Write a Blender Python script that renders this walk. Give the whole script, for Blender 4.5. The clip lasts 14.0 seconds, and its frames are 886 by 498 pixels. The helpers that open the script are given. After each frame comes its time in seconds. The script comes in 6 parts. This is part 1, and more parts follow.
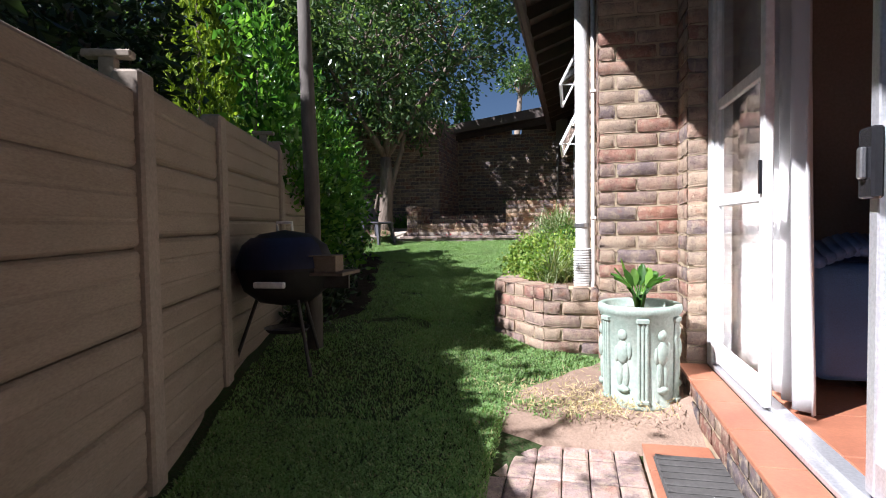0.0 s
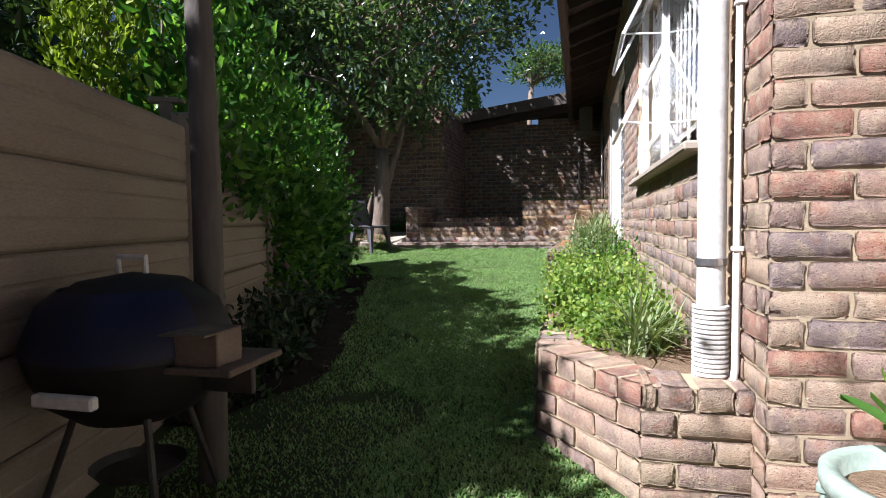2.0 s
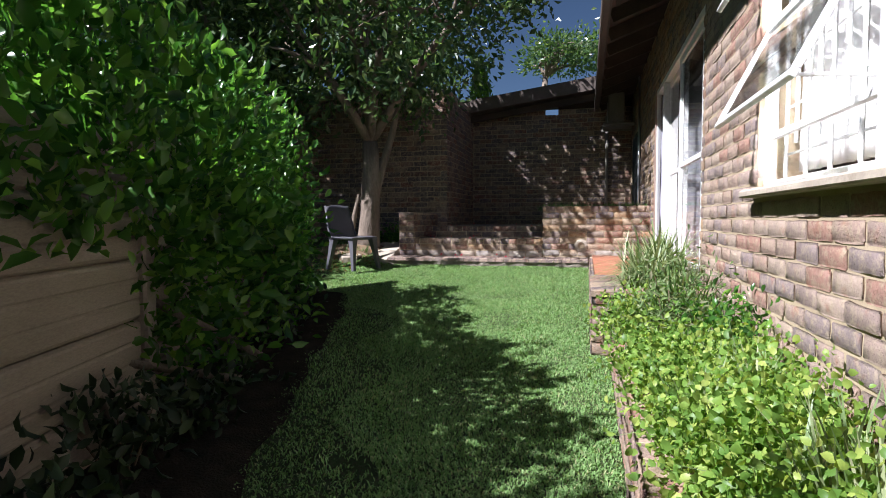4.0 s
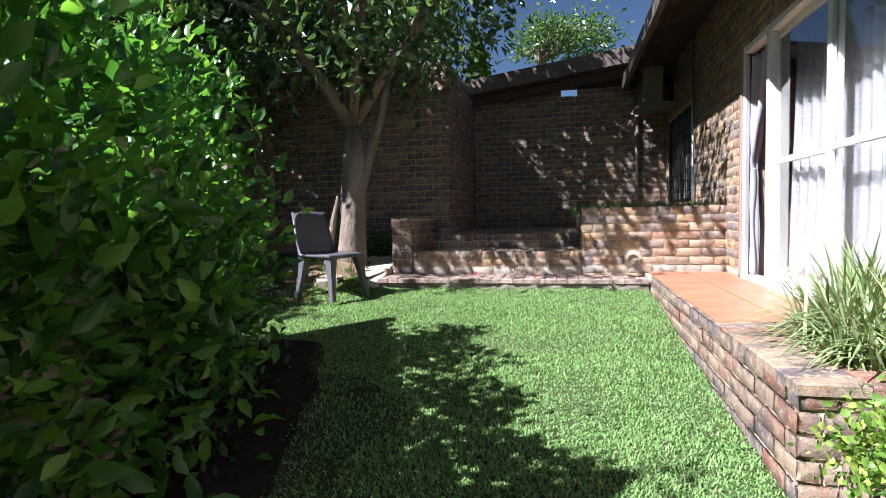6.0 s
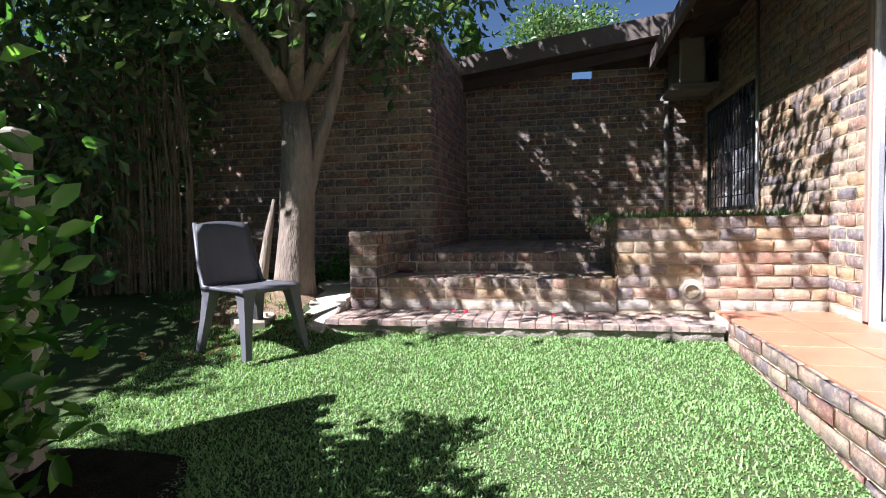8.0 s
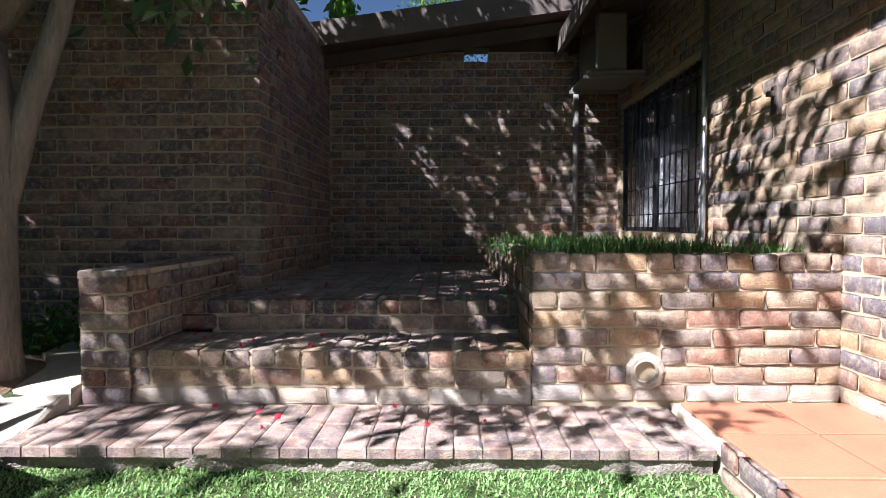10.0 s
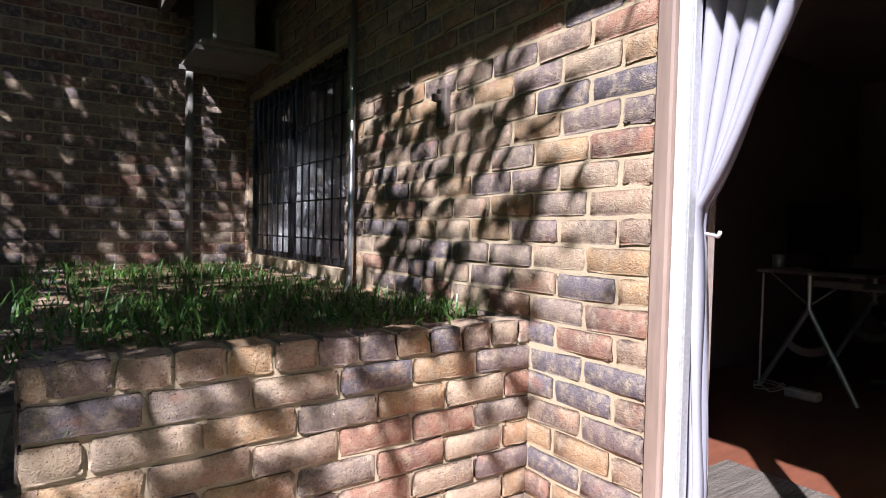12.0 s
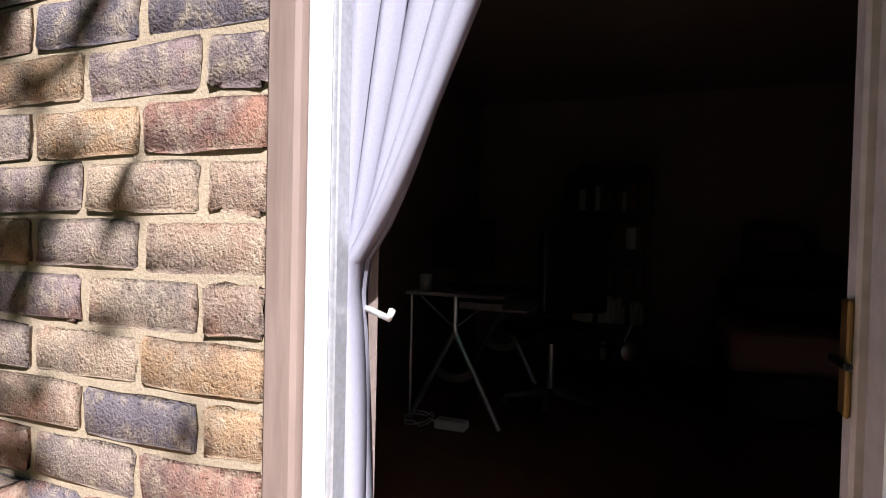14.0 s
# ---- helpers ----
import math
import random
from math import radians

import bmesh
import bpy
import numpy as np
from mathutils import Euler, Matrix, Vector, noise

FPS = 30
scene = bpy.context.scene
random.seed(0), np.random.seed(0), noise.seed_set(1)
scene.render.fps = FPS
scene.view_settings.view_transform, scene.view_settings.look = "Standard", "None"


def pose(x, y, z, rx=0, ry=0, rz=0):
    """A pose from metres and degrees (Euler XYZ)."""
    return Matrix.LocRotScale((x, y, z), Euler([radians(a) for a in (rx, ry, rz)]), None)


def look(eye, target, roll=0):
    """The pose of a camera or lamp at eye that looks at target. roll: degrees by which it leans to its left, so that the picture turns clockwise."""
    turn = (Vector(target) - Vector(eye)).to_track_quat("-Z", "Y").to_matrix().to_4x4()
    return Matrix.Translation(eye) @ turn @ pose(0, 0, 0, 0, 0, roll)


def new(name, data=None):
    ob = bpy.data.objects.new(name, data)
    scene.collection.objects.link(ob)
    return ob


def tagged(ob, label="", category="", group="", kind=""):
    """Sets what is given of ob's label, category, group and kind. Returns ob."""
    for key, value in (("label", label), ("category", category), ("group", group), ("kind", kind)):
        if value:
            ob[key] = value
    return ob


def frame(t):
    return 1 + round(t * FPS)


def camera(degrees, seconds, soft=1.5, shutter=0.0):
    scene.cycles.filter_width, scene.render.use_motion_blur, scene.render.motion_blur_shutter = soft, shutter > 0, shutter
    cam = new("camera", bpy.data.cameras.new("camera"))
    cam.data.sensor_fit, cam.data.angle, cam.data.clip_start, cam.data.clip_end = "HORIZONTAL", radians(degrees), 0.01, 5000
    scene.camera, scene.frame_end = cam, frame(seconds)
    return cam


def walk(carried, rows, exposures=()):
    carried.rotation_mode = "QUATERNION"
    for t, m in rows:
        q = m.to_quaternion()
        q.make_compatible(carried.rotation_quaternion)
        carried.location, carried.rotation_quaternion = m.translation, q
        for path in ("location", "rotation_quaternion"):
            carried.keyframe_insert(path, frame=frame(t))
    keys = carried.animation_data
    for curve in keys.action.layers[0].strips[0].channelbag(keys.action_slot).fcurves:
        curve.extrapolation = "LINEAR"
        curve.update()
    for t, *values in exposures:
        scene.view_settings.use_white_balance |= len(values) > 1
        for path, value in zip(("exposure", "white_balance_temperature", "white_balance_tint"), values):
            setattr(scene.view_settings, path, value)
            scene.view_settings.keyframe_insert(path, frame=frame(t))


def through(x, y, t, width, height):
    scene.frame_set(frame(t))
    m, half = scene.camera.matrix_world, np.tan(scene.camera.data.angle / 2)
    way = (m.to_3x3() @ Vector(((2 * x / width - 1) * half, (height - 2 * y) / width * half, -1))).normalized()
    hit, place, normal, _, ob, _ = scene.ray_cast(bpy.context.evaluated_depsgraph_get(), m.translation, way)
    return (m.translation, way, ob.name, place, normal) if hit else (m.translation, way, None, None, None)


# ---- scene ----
cam = camera(75.8, 14.0, soft=1.0)
PATH = [
    (0, (-0.097, 1.081, 1.171), (-0.54, 3.029, 1.086), -0.9),
    (0.5, (-0.174, 1.484, 1.195), (-0.622, 3.432, 1.108), -0.8),
    (1, (-0.278, 1.902, 1.205), (-0.73, 3.848, 1.115), -0.9),
    (1.5, (-0.395, 2.339, 1.252), (-0.851, 4.284, 1.158), -0.9),
    (2, (-0.475, 2.791, 1.3), (-0.937, 4.735, 1.203), -0.6),
    (2.5, (-0.558, 3.231, 1.337), (-1.026, 5.173, 1.241), -0.4),
    (3, (-0.635, 3.667, 1.384), (-1.108, 5.607, 1.286), -0.6),
    (3.5, (-0.71, 4.149, 1.445), (-1.2, 6.086, 1.342), -1.0),
    (3.7, (-0.74, 4.334, 1.455), (-1.238, 6.269, 1.35), -0.3),
    (5.8, (-1.473, 6.215, 1.58), (-1.902, 8.165, 1.465), -1.2),
    (6, (-1.525, 6.396, 1.58), (-1.955, 8.346, 1.465), -1.2),
    (6.5, (-1.647, 6.846, 1.568), (-2.075, 8.797, 1.47), -1.2),
    (7, (-1.721, 7.3, 1.619), (-2.147, 9.251, 1.514), -1.3),
    (7.2, (-1.767, 7.481, 1.612), (-2.187, 9.434, 1.511), -1.2),
    (9.3, (-1.819, 9.336, 1.702), (-2.075, 11.317, 1.615), -0.2),
    (9.5, (-1.799, 9.527, 1.717), (-1.996, 11.515, 1.64), -0.1),
    (10, (-1.758, 9.932, 1.765), (-1.785, 11.93, 1.681), -0.0),
    (10.5, (-1.664, 10.264, 1.843), (-1.461, 12.251, 1.754), 0.2),
    (11, (-1.545, 10.565, 1.874), (-1.074, 12.507, 1.785), 0.5),
    (11.5, (-1.437, 10.85, 1.894), (-0.68, 12.699, 1.813), 0.9),
    (12, (-1.33, 11.089, 1.93), (-0.201, 12.739, 1.864), 1.3),
    (12.5, (-1.121, 11.261, 1.954), (0.278, 12.688, 1.892), 1.3),
    (13, (-0.95, 11.405, 1.98), (0.63, 12.63, 1.925), 1.3),
    (13.5, (-0.824, 11.508, 2.015), (0.911, 12.501, 1.972), 1.1),
    (14, (-0.613, 11.549, 2.044), (1.248, 12.279, 2.0), 1.3),
]
EXPOSURES = [(0.0, 1.36, 5900, 16), (3.5, 1.3, 5900, 15), (6.0, 1.82, 5850, 14), (9.5, 2.08, 5750, 15),
             (11.0, 1.82, 5800, 16), (12.5, 1.5, 5900, 17), (14.0, 1.4, 5950, 17)]
walk(cam, [(t, look(eye, target, roll)) for t, eye, target, roll in PATH], EXPOSURES)

# ---- world and sun ----
SUN = Vector((-1.0, -0.85, 1.34)).normalized()
world = bpy.data.worlds.new("sky")
scene.world = world
world.use_nodes = True
wt = world.node_tree
sky = wt.nodes.new("ShaderNodeTexSky")
sky.sky_type = "NISHITA"
sky.sun_disc = False
sky.sun_elevation = math.asin(SUN.z)
sky.sun_rotation = math.atan2(SUN.x, SUN.y) % (2 * math.pi)
sky.altitude = 1700.0
sky.air_density, sky.dust_density, sky.ozone_density = 1.0, 0.1, 3.0
wt.links.new(sky.outputs[0], wt.nodes["Background"].inputs[0])
wt.nodes["Background"].inputs[1].default_value = 0.0225
lamp = bpy.data.lights.new("sun", "SUN")
lamp.energy, lamp.angle, lamp.color = 5.0, radians(0.53), (1.0, 0.97, 0.935)
sun = new("sun", lamp)
sun.matrix_world = look(SUN * 30, (0, 0, 0))

# ---- building helpers ----
def part(name, bm, material, parent, label="", smooth=False):
    """One mesh object under a thing or a part, in the parent's own coordinates."""
    me = bpy.data.meshes.new(name)
    bm.to_mesh(me)
    bm.free()
    me.materials.append(material)
    if smooth:
        me.shade_smooth()
    ob = new(name, me)
    ob.parent = parent
    if label:
        ob["label"] = label
    return ob


def thing(name, loc, label, category, group="", kind="", rz=0.0):
    ob = new(name)
    ob.empty_display_size = 0.1
    ob.matrix_world = pose(*loc, 0, 0, rz)
    return tagged(ob, label, category, group, kind)


def solid(name, bm, material, kind="structure", label="", category="", smooth=False):
    ob = part(name, bm, material, None, "", smooth)
    return tagged(ob, label, category, "", kind)


def sheet(name, verts, faces, material, parent=None, smooth=False):
    """A mesh from computed arrays."""
    me = bpy.data.meshes.new(name)
    me.from_pydata(verts.tolist(), [], faces.tolist())
    me.materials.append(material)
    if smooth:
        me.shade_smooth()
    ob = new(name, me)
    ob.parent = parent
    return ob


def box(bm, x0, x1, y0, y1, z0, z1, bevel=0.0, segments=1, turn=None):
    m = Matrix.Translation(((x0 + x1) / 2, (y0 + y1) / 2, (z0 + z1) / 2)) @ Matrix.Diagonal((x1 - x0, y1 - y0, z1 - z0, 1))
    if turn is not None:
        m = turn @ m
    made = bmesh.ops.create_cube(bm, size=1.0, matrix=m)
    if bevel:
        edges = list({e for v in made["verts"] for e in v.link_edges})
        bmesh.ops.bevel(bm, geom=edges, offset=bevel, segments=segments, affect="EDGES", profile=0.6)
    return bm


def boxed(*args, **kw):
    return box(bmesh.new(), *args, **kw)


def tube(bm, points, radii, sides=8, cap=True):
    """A tapered tube along points."""
    rings = []
    pts = [Vector(p) for p in points]
    side = None
    for i, p in enumerate(pts):
        d = (pts[min(i + 1, len(pts) - 1)] - pts[max(i - 1, 0)]).normalized()
        if side is None:
            side = d.orthogonal().normalized()
        side = (side - d * side.dot(d)).normalized()
        other = d.cross(side)
        r = radii[i] if hasattr(radii, "__len__") else radii
        rings.append([bm.verts.new(p + (side * math.cos(a) + other * math.sin(a)) * r)
                      for a in (2 * math.pi * k / sides for k in range(sides))])
    for a, b in zip(rings, rings[1:]):
        for k in range(sides):
            bm.faces.new((a[k], a[(k + 1) % sides], b[(k + 1) % sides], b[k]))
    if cap:
        bm.faces.new(rings[0][::-1])
        bm.faces.new(rings[-1])
    return bm


def lathe(bm, profile, sides=24, centre=(0, 0, 0)):
    """A turned shape from (radius, height) pairs."""
    rings = []
    for r, z in profile:
        rings.append([bm.verts.new((centre[0] + r * math.cos(2 * math.pi * k / sides), centre[1] + r * math.sin(2 * math.pi * k / sides), centre[2] + z)) for k in range(sides)])
    for a, b in zip(rings, rings[1:]):
        for k in range(sides):
            bm.faces.new((a[k], a[(k + 1) % sides], b[(k + 1) % sides], b[k]))
    return bm


def swept(bm, profile, x0, x1):
    """A closed (y, z) profile pushed along x."""
    a = [bm.verts.new((x0, y, z)) for y, z in profile]
    b = [bm.verts.new((x1, y, z)) for y, z in profile]
    n = len(profile)
    for k in range(n):
        bm.faces.new((a[k], a[(k + 1) % n], b[(k + 1) % n], b[k]))
    bm.faces.new(a[::-1])
    bm.faces.new(b)
    bmesh.ops.recalc_face_normals(bm, faces=bm.faces)
    return bm


# ---- materials ----
class Nodes:
    def __init__(self, name):
        self.material = bpy.data.materials.new(name)
        self.material.use_nodes = True
        self.tree = self.material.node_tree
        self.bsdf = self.tree.nodes["Principled BSDF"]
        self.out = self.tree.nodes["Material Output"]
        self.place = self.add("ShaderNodeNewGeometry")

    def add(self, kind, **values):
        node = self.tree.nodes.new(kind)
        for key, value in values.items():
            node.inputs[key].default_value = value
        return node

    def join(self, a, b):
        self.tree.links.new(a, b)

    def noise(self, scale, detail=4.0, rough=0.6, stretch=None):
        node = self.add("ShaderNodeTexNoise", Scale=scale, Detail=detail, Roughness=rough)
        src = self.place.outputs["Position"]
        if stretch:
            mul = self.add("ShaderNodeVectorMath")
            mul.operation = "MULTIPLY"
            mul.inputs[1].default_value = stretch
            self.join(src, mul.inputs[0])
            src = mul.outputs[0]
        self.join(src, node.inputs["Vector"])
        return node.outputs["Fac"]

    def ramp(self, fac, stops, constant=False):
        node = self.add("ShaderNodeValToRGB")
        el = node.color_ramp.elements
        while len(el) < len(stops):
            el.new(0.5)
        for e, (pos, colour) in zip(el, stops):
            e.position, e.color = pos, (*colour, 1.0) if len(colour) == 3 else colour
        if constant:
            node.color_ramp.interpolation = "CONSTANT"
        self.join(fac, node.inputs[0])
        return node.outputs[0]

    def maths(self, op, a, b):
        node = self.add("ShaderNodeMath")
        node.operation = op
        for slot, v in ((0, a), (1, b)):
            if isinstance(v, (int, float)):
                node.inputs[slot].default_value = v
            else:
                self.join(v, node.inputs[slot])
        return node.outputs[0]

    def mix(self, fac, a, b, mode="MIX"):
        node = self.add("ShaderNodeMixRGB")
        node.blend_type = mode
        for slot, v in ((0, fac), (1, a), (2, b)):
            if isinstance(v, (int, float)):
                node.inputs[slot].default_value = v
            elif isinstance(v, tuple):
                node.inputs[slot].default_value = (*v, 1.0)
            else:
                self.join(v, node.inputs[slot])
        return node.outputs[0]

    def pick(self):
        """A random number for each object and each loose piece."""
        info = self.add("ShaderNodeObjectInfo")
        s = self.maths("ADD", info.outputs["Random"], self.place.outputs["Random Per Island"])
        return self.maths("FRACT", s, 0.0)

    def bump(self, height, strength, distance=0.01):
        node = self.add("ShaderNodeBump", Strength=strength, Distance=distance)
        self.join(height, node.inputs["Height"])
        self.join(node.outputs[0], self.bsdf.inputs["Normal"])

    def colour(self, socket):
        self.join(socket, self.bsdf.inputs["Base Color"])
        return self

    def set(self, rough=0.6, metal=0.0, spec=0.5):
        self.bsdf.inputs["Roughness"].default_value = rough
        self.bsdf.inputs["Metallic"].default_value = metal
        self.bsdf.inputs["Specular IOR Level"].default_value = spec
        return self


def worn(name, a, b, scale=3.0, grain=60.0, rough=0.7, bump=0.15, metal=0.0, spec=0.4, stretch=None, dist=0.004):
    """A surface of two near tones at a large scale, with a fine grain and relief."""
    n = Nodes(name).set(rough, metal, spec)
    big = n.ramp(n.noise(scale, 5.0, 0.65, stretch), [(0.3, a), (0.7, b)])
    fine = n.noise(grain, 3.0, 0.6, stretch)
    n.colour(n.mix(0.35, big, n.ramp(fine, [(0.3, (0.35, 0.35, 0.35)), (0.7, (1.0, 1.0, 1.0))]), "MULTIPLY"))
    n.bump(fine, bump, dist)
    return n.material


def brick_material(name, stops, bloom=False, flash=0.8):
    """Fired clay: one tone a brick, a soft dark flash across it, sandy smears, pits; bloom adds white salts near the terrace."""
    n = Nodes(name).set(0.9, 0.0, 0.2)
    base = n.ramp(n.pick(), stops, True)
    cloud = n.noise(7.0, 4.0, 0.6)
    fl = n.mix(n.ramp(cloud, [(0.44, (0, 0, 0)), (0.66, (flash, flash, flash))]), base, (0.085, 0.073, 0.082))
    warm = n.noise(9.5, 3.0, 0.5, (1.0, 1.0, 1.3))
    fl = n.mix(n.ramp(warm, [(0.58, (0, 0, 0)), (0.72, (0.6, 0.6, 0.6))]), fl, (0.33, 0.16, 0.10))
    dust = n.noise(24.0, 7.0, 0.72)
    fl = n.mix(n.ramp(dust, [(0.47, (0, 0, 0)), (0.66, (0.8, 0.8, 0.8))]), fl, (0.42, 0.34, 0.24))
    grain = n.noise(95.0, 4.0, 0.7)
    fl = n.mix(0.5, fl, n.ramp(grain, [(0.3, (0.5, 0.48, 0.46)), (0.62, (1, 1, 1))]), "MULTIPLY")
    pits = n.noise(210.0, 2.0, 0.6)
    fl = n.mix(0.85, fl, n.ramp(pits, [(0.30, (0.18, 0.15, 0.13)), (0.39, (1, 1, 1))]), "MULTIPLY")
    if bloom:
        split = n.add("ShaderNodeSeparateXYZ")
        n.join(n.place.outputs["Position"], split.inputs[0])
        height = n.maths("ADD", split.outputs[2], n.maths("MULTIPLY", n.noise(6.0, 5.0, 0.7), 0.42))
        fl = n.mix(n.ramp(n.maths("SUBTRACT", height, 0.9), [(0.24, (0.7, 0.7, 0.7)), (0.38, (0, 0, 0))]), fl, (0.62, 0.56, 0.48))
    n.colour(fl)
    n.bump(n.maths("ADD", n.maths("MULTIPLY", dust, 1.4), n.maths("ADD", grain, pits)), 0.6, 0.007)
    return n.material


def leaf_material(name, stops, gloss=0.4, through=0.35, spec=0.4):
    n = Nodes(name).set(gloss, 0.0, spec)
    col = n.ramp(n.pick(), stops)
    n.colour(col)
    thin = n.add("ShaderNodeBsdfTranslucent")
    bright = n.mix(1.0, col, (1.5, 1.6, 0.7), "MULTIPLY")
    n.join(bright, thin.inputs["Color"])
    both = n.add("ShaderNodeMixShader", Fac=through)
    n.join(n.bsdf.outputs[0], both.inputs[1])
    n.join(thin.outputs[0], both.inputs[2])
    n.join(both.outputs[0], n.out.inputs["Surface"])
    return n.material


BRICK = brick_material("rustic_face_brick", [
    (0.0, (0.25, 0.145, 0.11)), (0.16, (0.17, 0.135, 0.135)), (0.32, (0.27, 0.20, 0.155)), (0.46, (0.24, 0.115, 0.085)),
    (0.58, (0.15, 0.12, 0.125)), (0.72, (0.32, 0.24, 0.175)), (0.86, (0.24, 0.165, 0.135))])
BRICK_BUFF = brick_material("buff_face_brick", [
    (0.0, (0.34, 0.235, 0.165)), (0.17, (0.23, 0.17, 0.155)), (0.34, (0.41, 0.305, 0.21)), (0.5, (0.33, 0.18, 0.125)),
    (0.64, (0.175, 0.148, 0.158)), (0.78, (0.40, 0.26, 0.145)), (0.9, (0.28, 0.215, 0.175))], True, 0.65)
# Red-tan brick, lightened as a separate copy for the sunlit pillar and planter.
BRICK_RED = brick_material("red_tan_face_brick", [
    (0.0, (0.40, 0.265, 0.195)), (0.17, (0.31, 0.22, 0.18)), (0.34, (0.41, 0.30, 0.215)), (0.5, (0.35, 0.185, 0.135)),
    (0.64, (0.25, 0.19, 0.175)), (0.76, (0.44, 0.33, 0.235)), (0.9, (0.38, 0.27, 0.21))], False, 0.45)
BRICK_PALE = brick_material("pale_pinkish_face_brick", [
    (0.0, (0.36, 0.255, 0.205)), (0.17, (0.30, 0.225, 0.195)), (0.34, (0.41, 0.315, 0.25)), (0.5, (0.35, 0.20, 0.155)),
    (0.62, (0.27, 0.21, 0.20)), (0.76, (0.42, 0.32, 0.26)), (0.9, (0.35, 0.26, 0.22))], False, 0.3)
PAVER_PINK = brick_material("pale_pink_paving_brick", [
    (0.0, (0.50, 0.35, 0.30)), (0.25, (0.44, 0.31, 0.27)), (0.5, (0.54, 0.40, 0.34)), (0.75, (0.40, 0.29, 0.26))])
DULL_IRON = worn("dull_iron", (0.10, 0.095, 0.09), (0.055, 0.05, 0.048), 9.0, 120.0, 0.6, 0.1, metal=0.6)
CARTON = worn("dull_brown_carton", (0.20, 0.155, 0.12), (0.14, 0.11, 0.085), 7.0, 90.0, 0.9, 0.2, spec=0.1)
MORTAR = worn("cream_mortar", (0.50, 0.40, 0.275), (0.38, 0.30, 0.20), 4.0, 220.0, 0.95, 0.5, spec=0.1)
PAVER = brick_material("pink_paving_brick", [
    (0.0, (0.36, 0.25, 0.215)), (0.25, (0.31, 0.215, 0.19)), (0.5, (0.39, 0.285, 0.245)), (0.75, (0.28, 0.205, 0.185))])
ROUGH = worn("rough_concrete", (0.36, 0.31, 0.26), (0.20, 0.17, 0.14), 6.0, 70.0, 0.95, 0.8, spec=0.1, dist=0.02)
FENCE = worn("painted_precast_concrete", (0.36, 0.295, 0.23), (0.29, 0.24, 0.185), 2.0, 45.0, 0.85, 0.25, spec=0.2, stretch=(1.0, 1.0, 4.0))
POST = worn("raw_precast_concrete", (0.42, 0.35, 0.28), (0.33, 0.28, 0.23), 3.0, 60.0, 0.9, 0.3, spec=0.2)
SLAB = worn("pale_concrete_slab", (0.50, 0.43, 0.35), (0.36, 0.30, 0.24), 4.0, 60.0, 0.9, 0.4, spec=0.2)
SOIL = worn("dry_soil", (0.30, 0.21, 0.14), (0.17, 0.115, 0.075), 5.0, 90.0, 1.0, 0.8, spec=0.05, dist=0.02)
PALE_EARTH = worn("pale_dry_earth", (0.34, 0.245, 0.185), (0.25, 0.175, 0.13), 5.0, 70.0, 1.0, 0.5, spec=0.05, dist=0.015)
# Near-black soil colour that stands in for shade along the fence.
SHADE_SOIL = worn("shade_dark_soil", (0.045, 0.036, 0.026), (0.022, 0.019, 0.014), 9.0, 80.0, 1.0, 0.9, spec=0.05, dist=0.02)
RUG = worn("grey_beige_weave", (0.17, 0.145, 0.125), (0.07, 0.06, 0.052), 6.0, 150.0, 1.0, 0.8, spec=0.05, stretch=(0.5, 9.0, 1.0))
WHITE = worn("white_paint", (0.78, 0.77, 0.76), (0.70, 0.69, 0.68), 3.0, 30.0, 0.4, 0.05)
PLASTIC_WHITE = worn("white_plastic_pipe", (0.80, 0.79, 0.76), (0.70, 0.68, 0.64), 6.0, 40.0, 0.45, 0.03)
ALU = worn("silver_aluminium", (0.72, 0.72, 0.74), (0.62, 0.62, 0.64), 4.0, 90.0, 0.35, 0.03, metal=0.6)
BROWN_PAINT = worn("peeling_brown_paint", (0.30, 0.22, 0.18), (0.22, 0.155, 0.12), 9.0, 40.0, 0.7, 0.35, stretch=(1.0, 1.0, 0.12))
DARK_TIMBER = worn("dark_stained_timber", (0.075, 0.05, 0.036), (0.045, 0.03, 0.022), 5.0, 60.0, 0.75, 0.3)
ROOF_TILE = worn("dark_roof_tile", (0.13, 0.075, 0.055), (0.08, 0.05, 0.042), 3.0, 60.0, 0.85, 0.3)
FASCIA = worn("dull_brown_fascia", (0.13, 0.10, 0.085), (0.09, 0.07, 0.06), 4.0, 50.0, 0.7, 0.15)
TERRACOTTA = worn("terracotta_tile", (0.42, 0.17, 0.095), (0.34, 0.13, 0.075), 5.0, 80.0, 0.45, 0.08, spec=0.5)
GROUT = worn("pale_grout", (0.60, 0.48, 0.36), (0.5, 0.40, 0.3), 5.0, 90.0, 0.95, 0.2)
BARK = worn("grey_bark", (0.30, 0.24, 0.19), (0.14, 0.11, 0.09), 6.0, 45.0, 0.95, 0.9, spec=0.1, stretch=(1.0, 1.0, 0.3), dist=0.02)
TWIG = worn("dry_reed", (0.28, 0.21, 0.14), (0.13, 0.10, 0.07), 9.0, 60.0, 0.9, 0.4, spec=0.1)
POLE = worn("weathered_gum_pole", (0.17, 0.15, 0.13), (0.09, 0.08, 0.07), 6.0, 50.0, 0.9, 0.5, stretch=(1.0, 1.0, 0.2))
GREY_PLASTIC = worn("dark_grey_plastic", (0.10, 0.097, 0.11), (0.08, 0.077, 0.09), 4.0, 200.0, 0.42, 0.1)
LEATHER = worn("navy_leather", (0.055, 0.125, 0.29), (0.045, 0.10, 0.23), 4.0, 140.0, 0.4, 0.3)
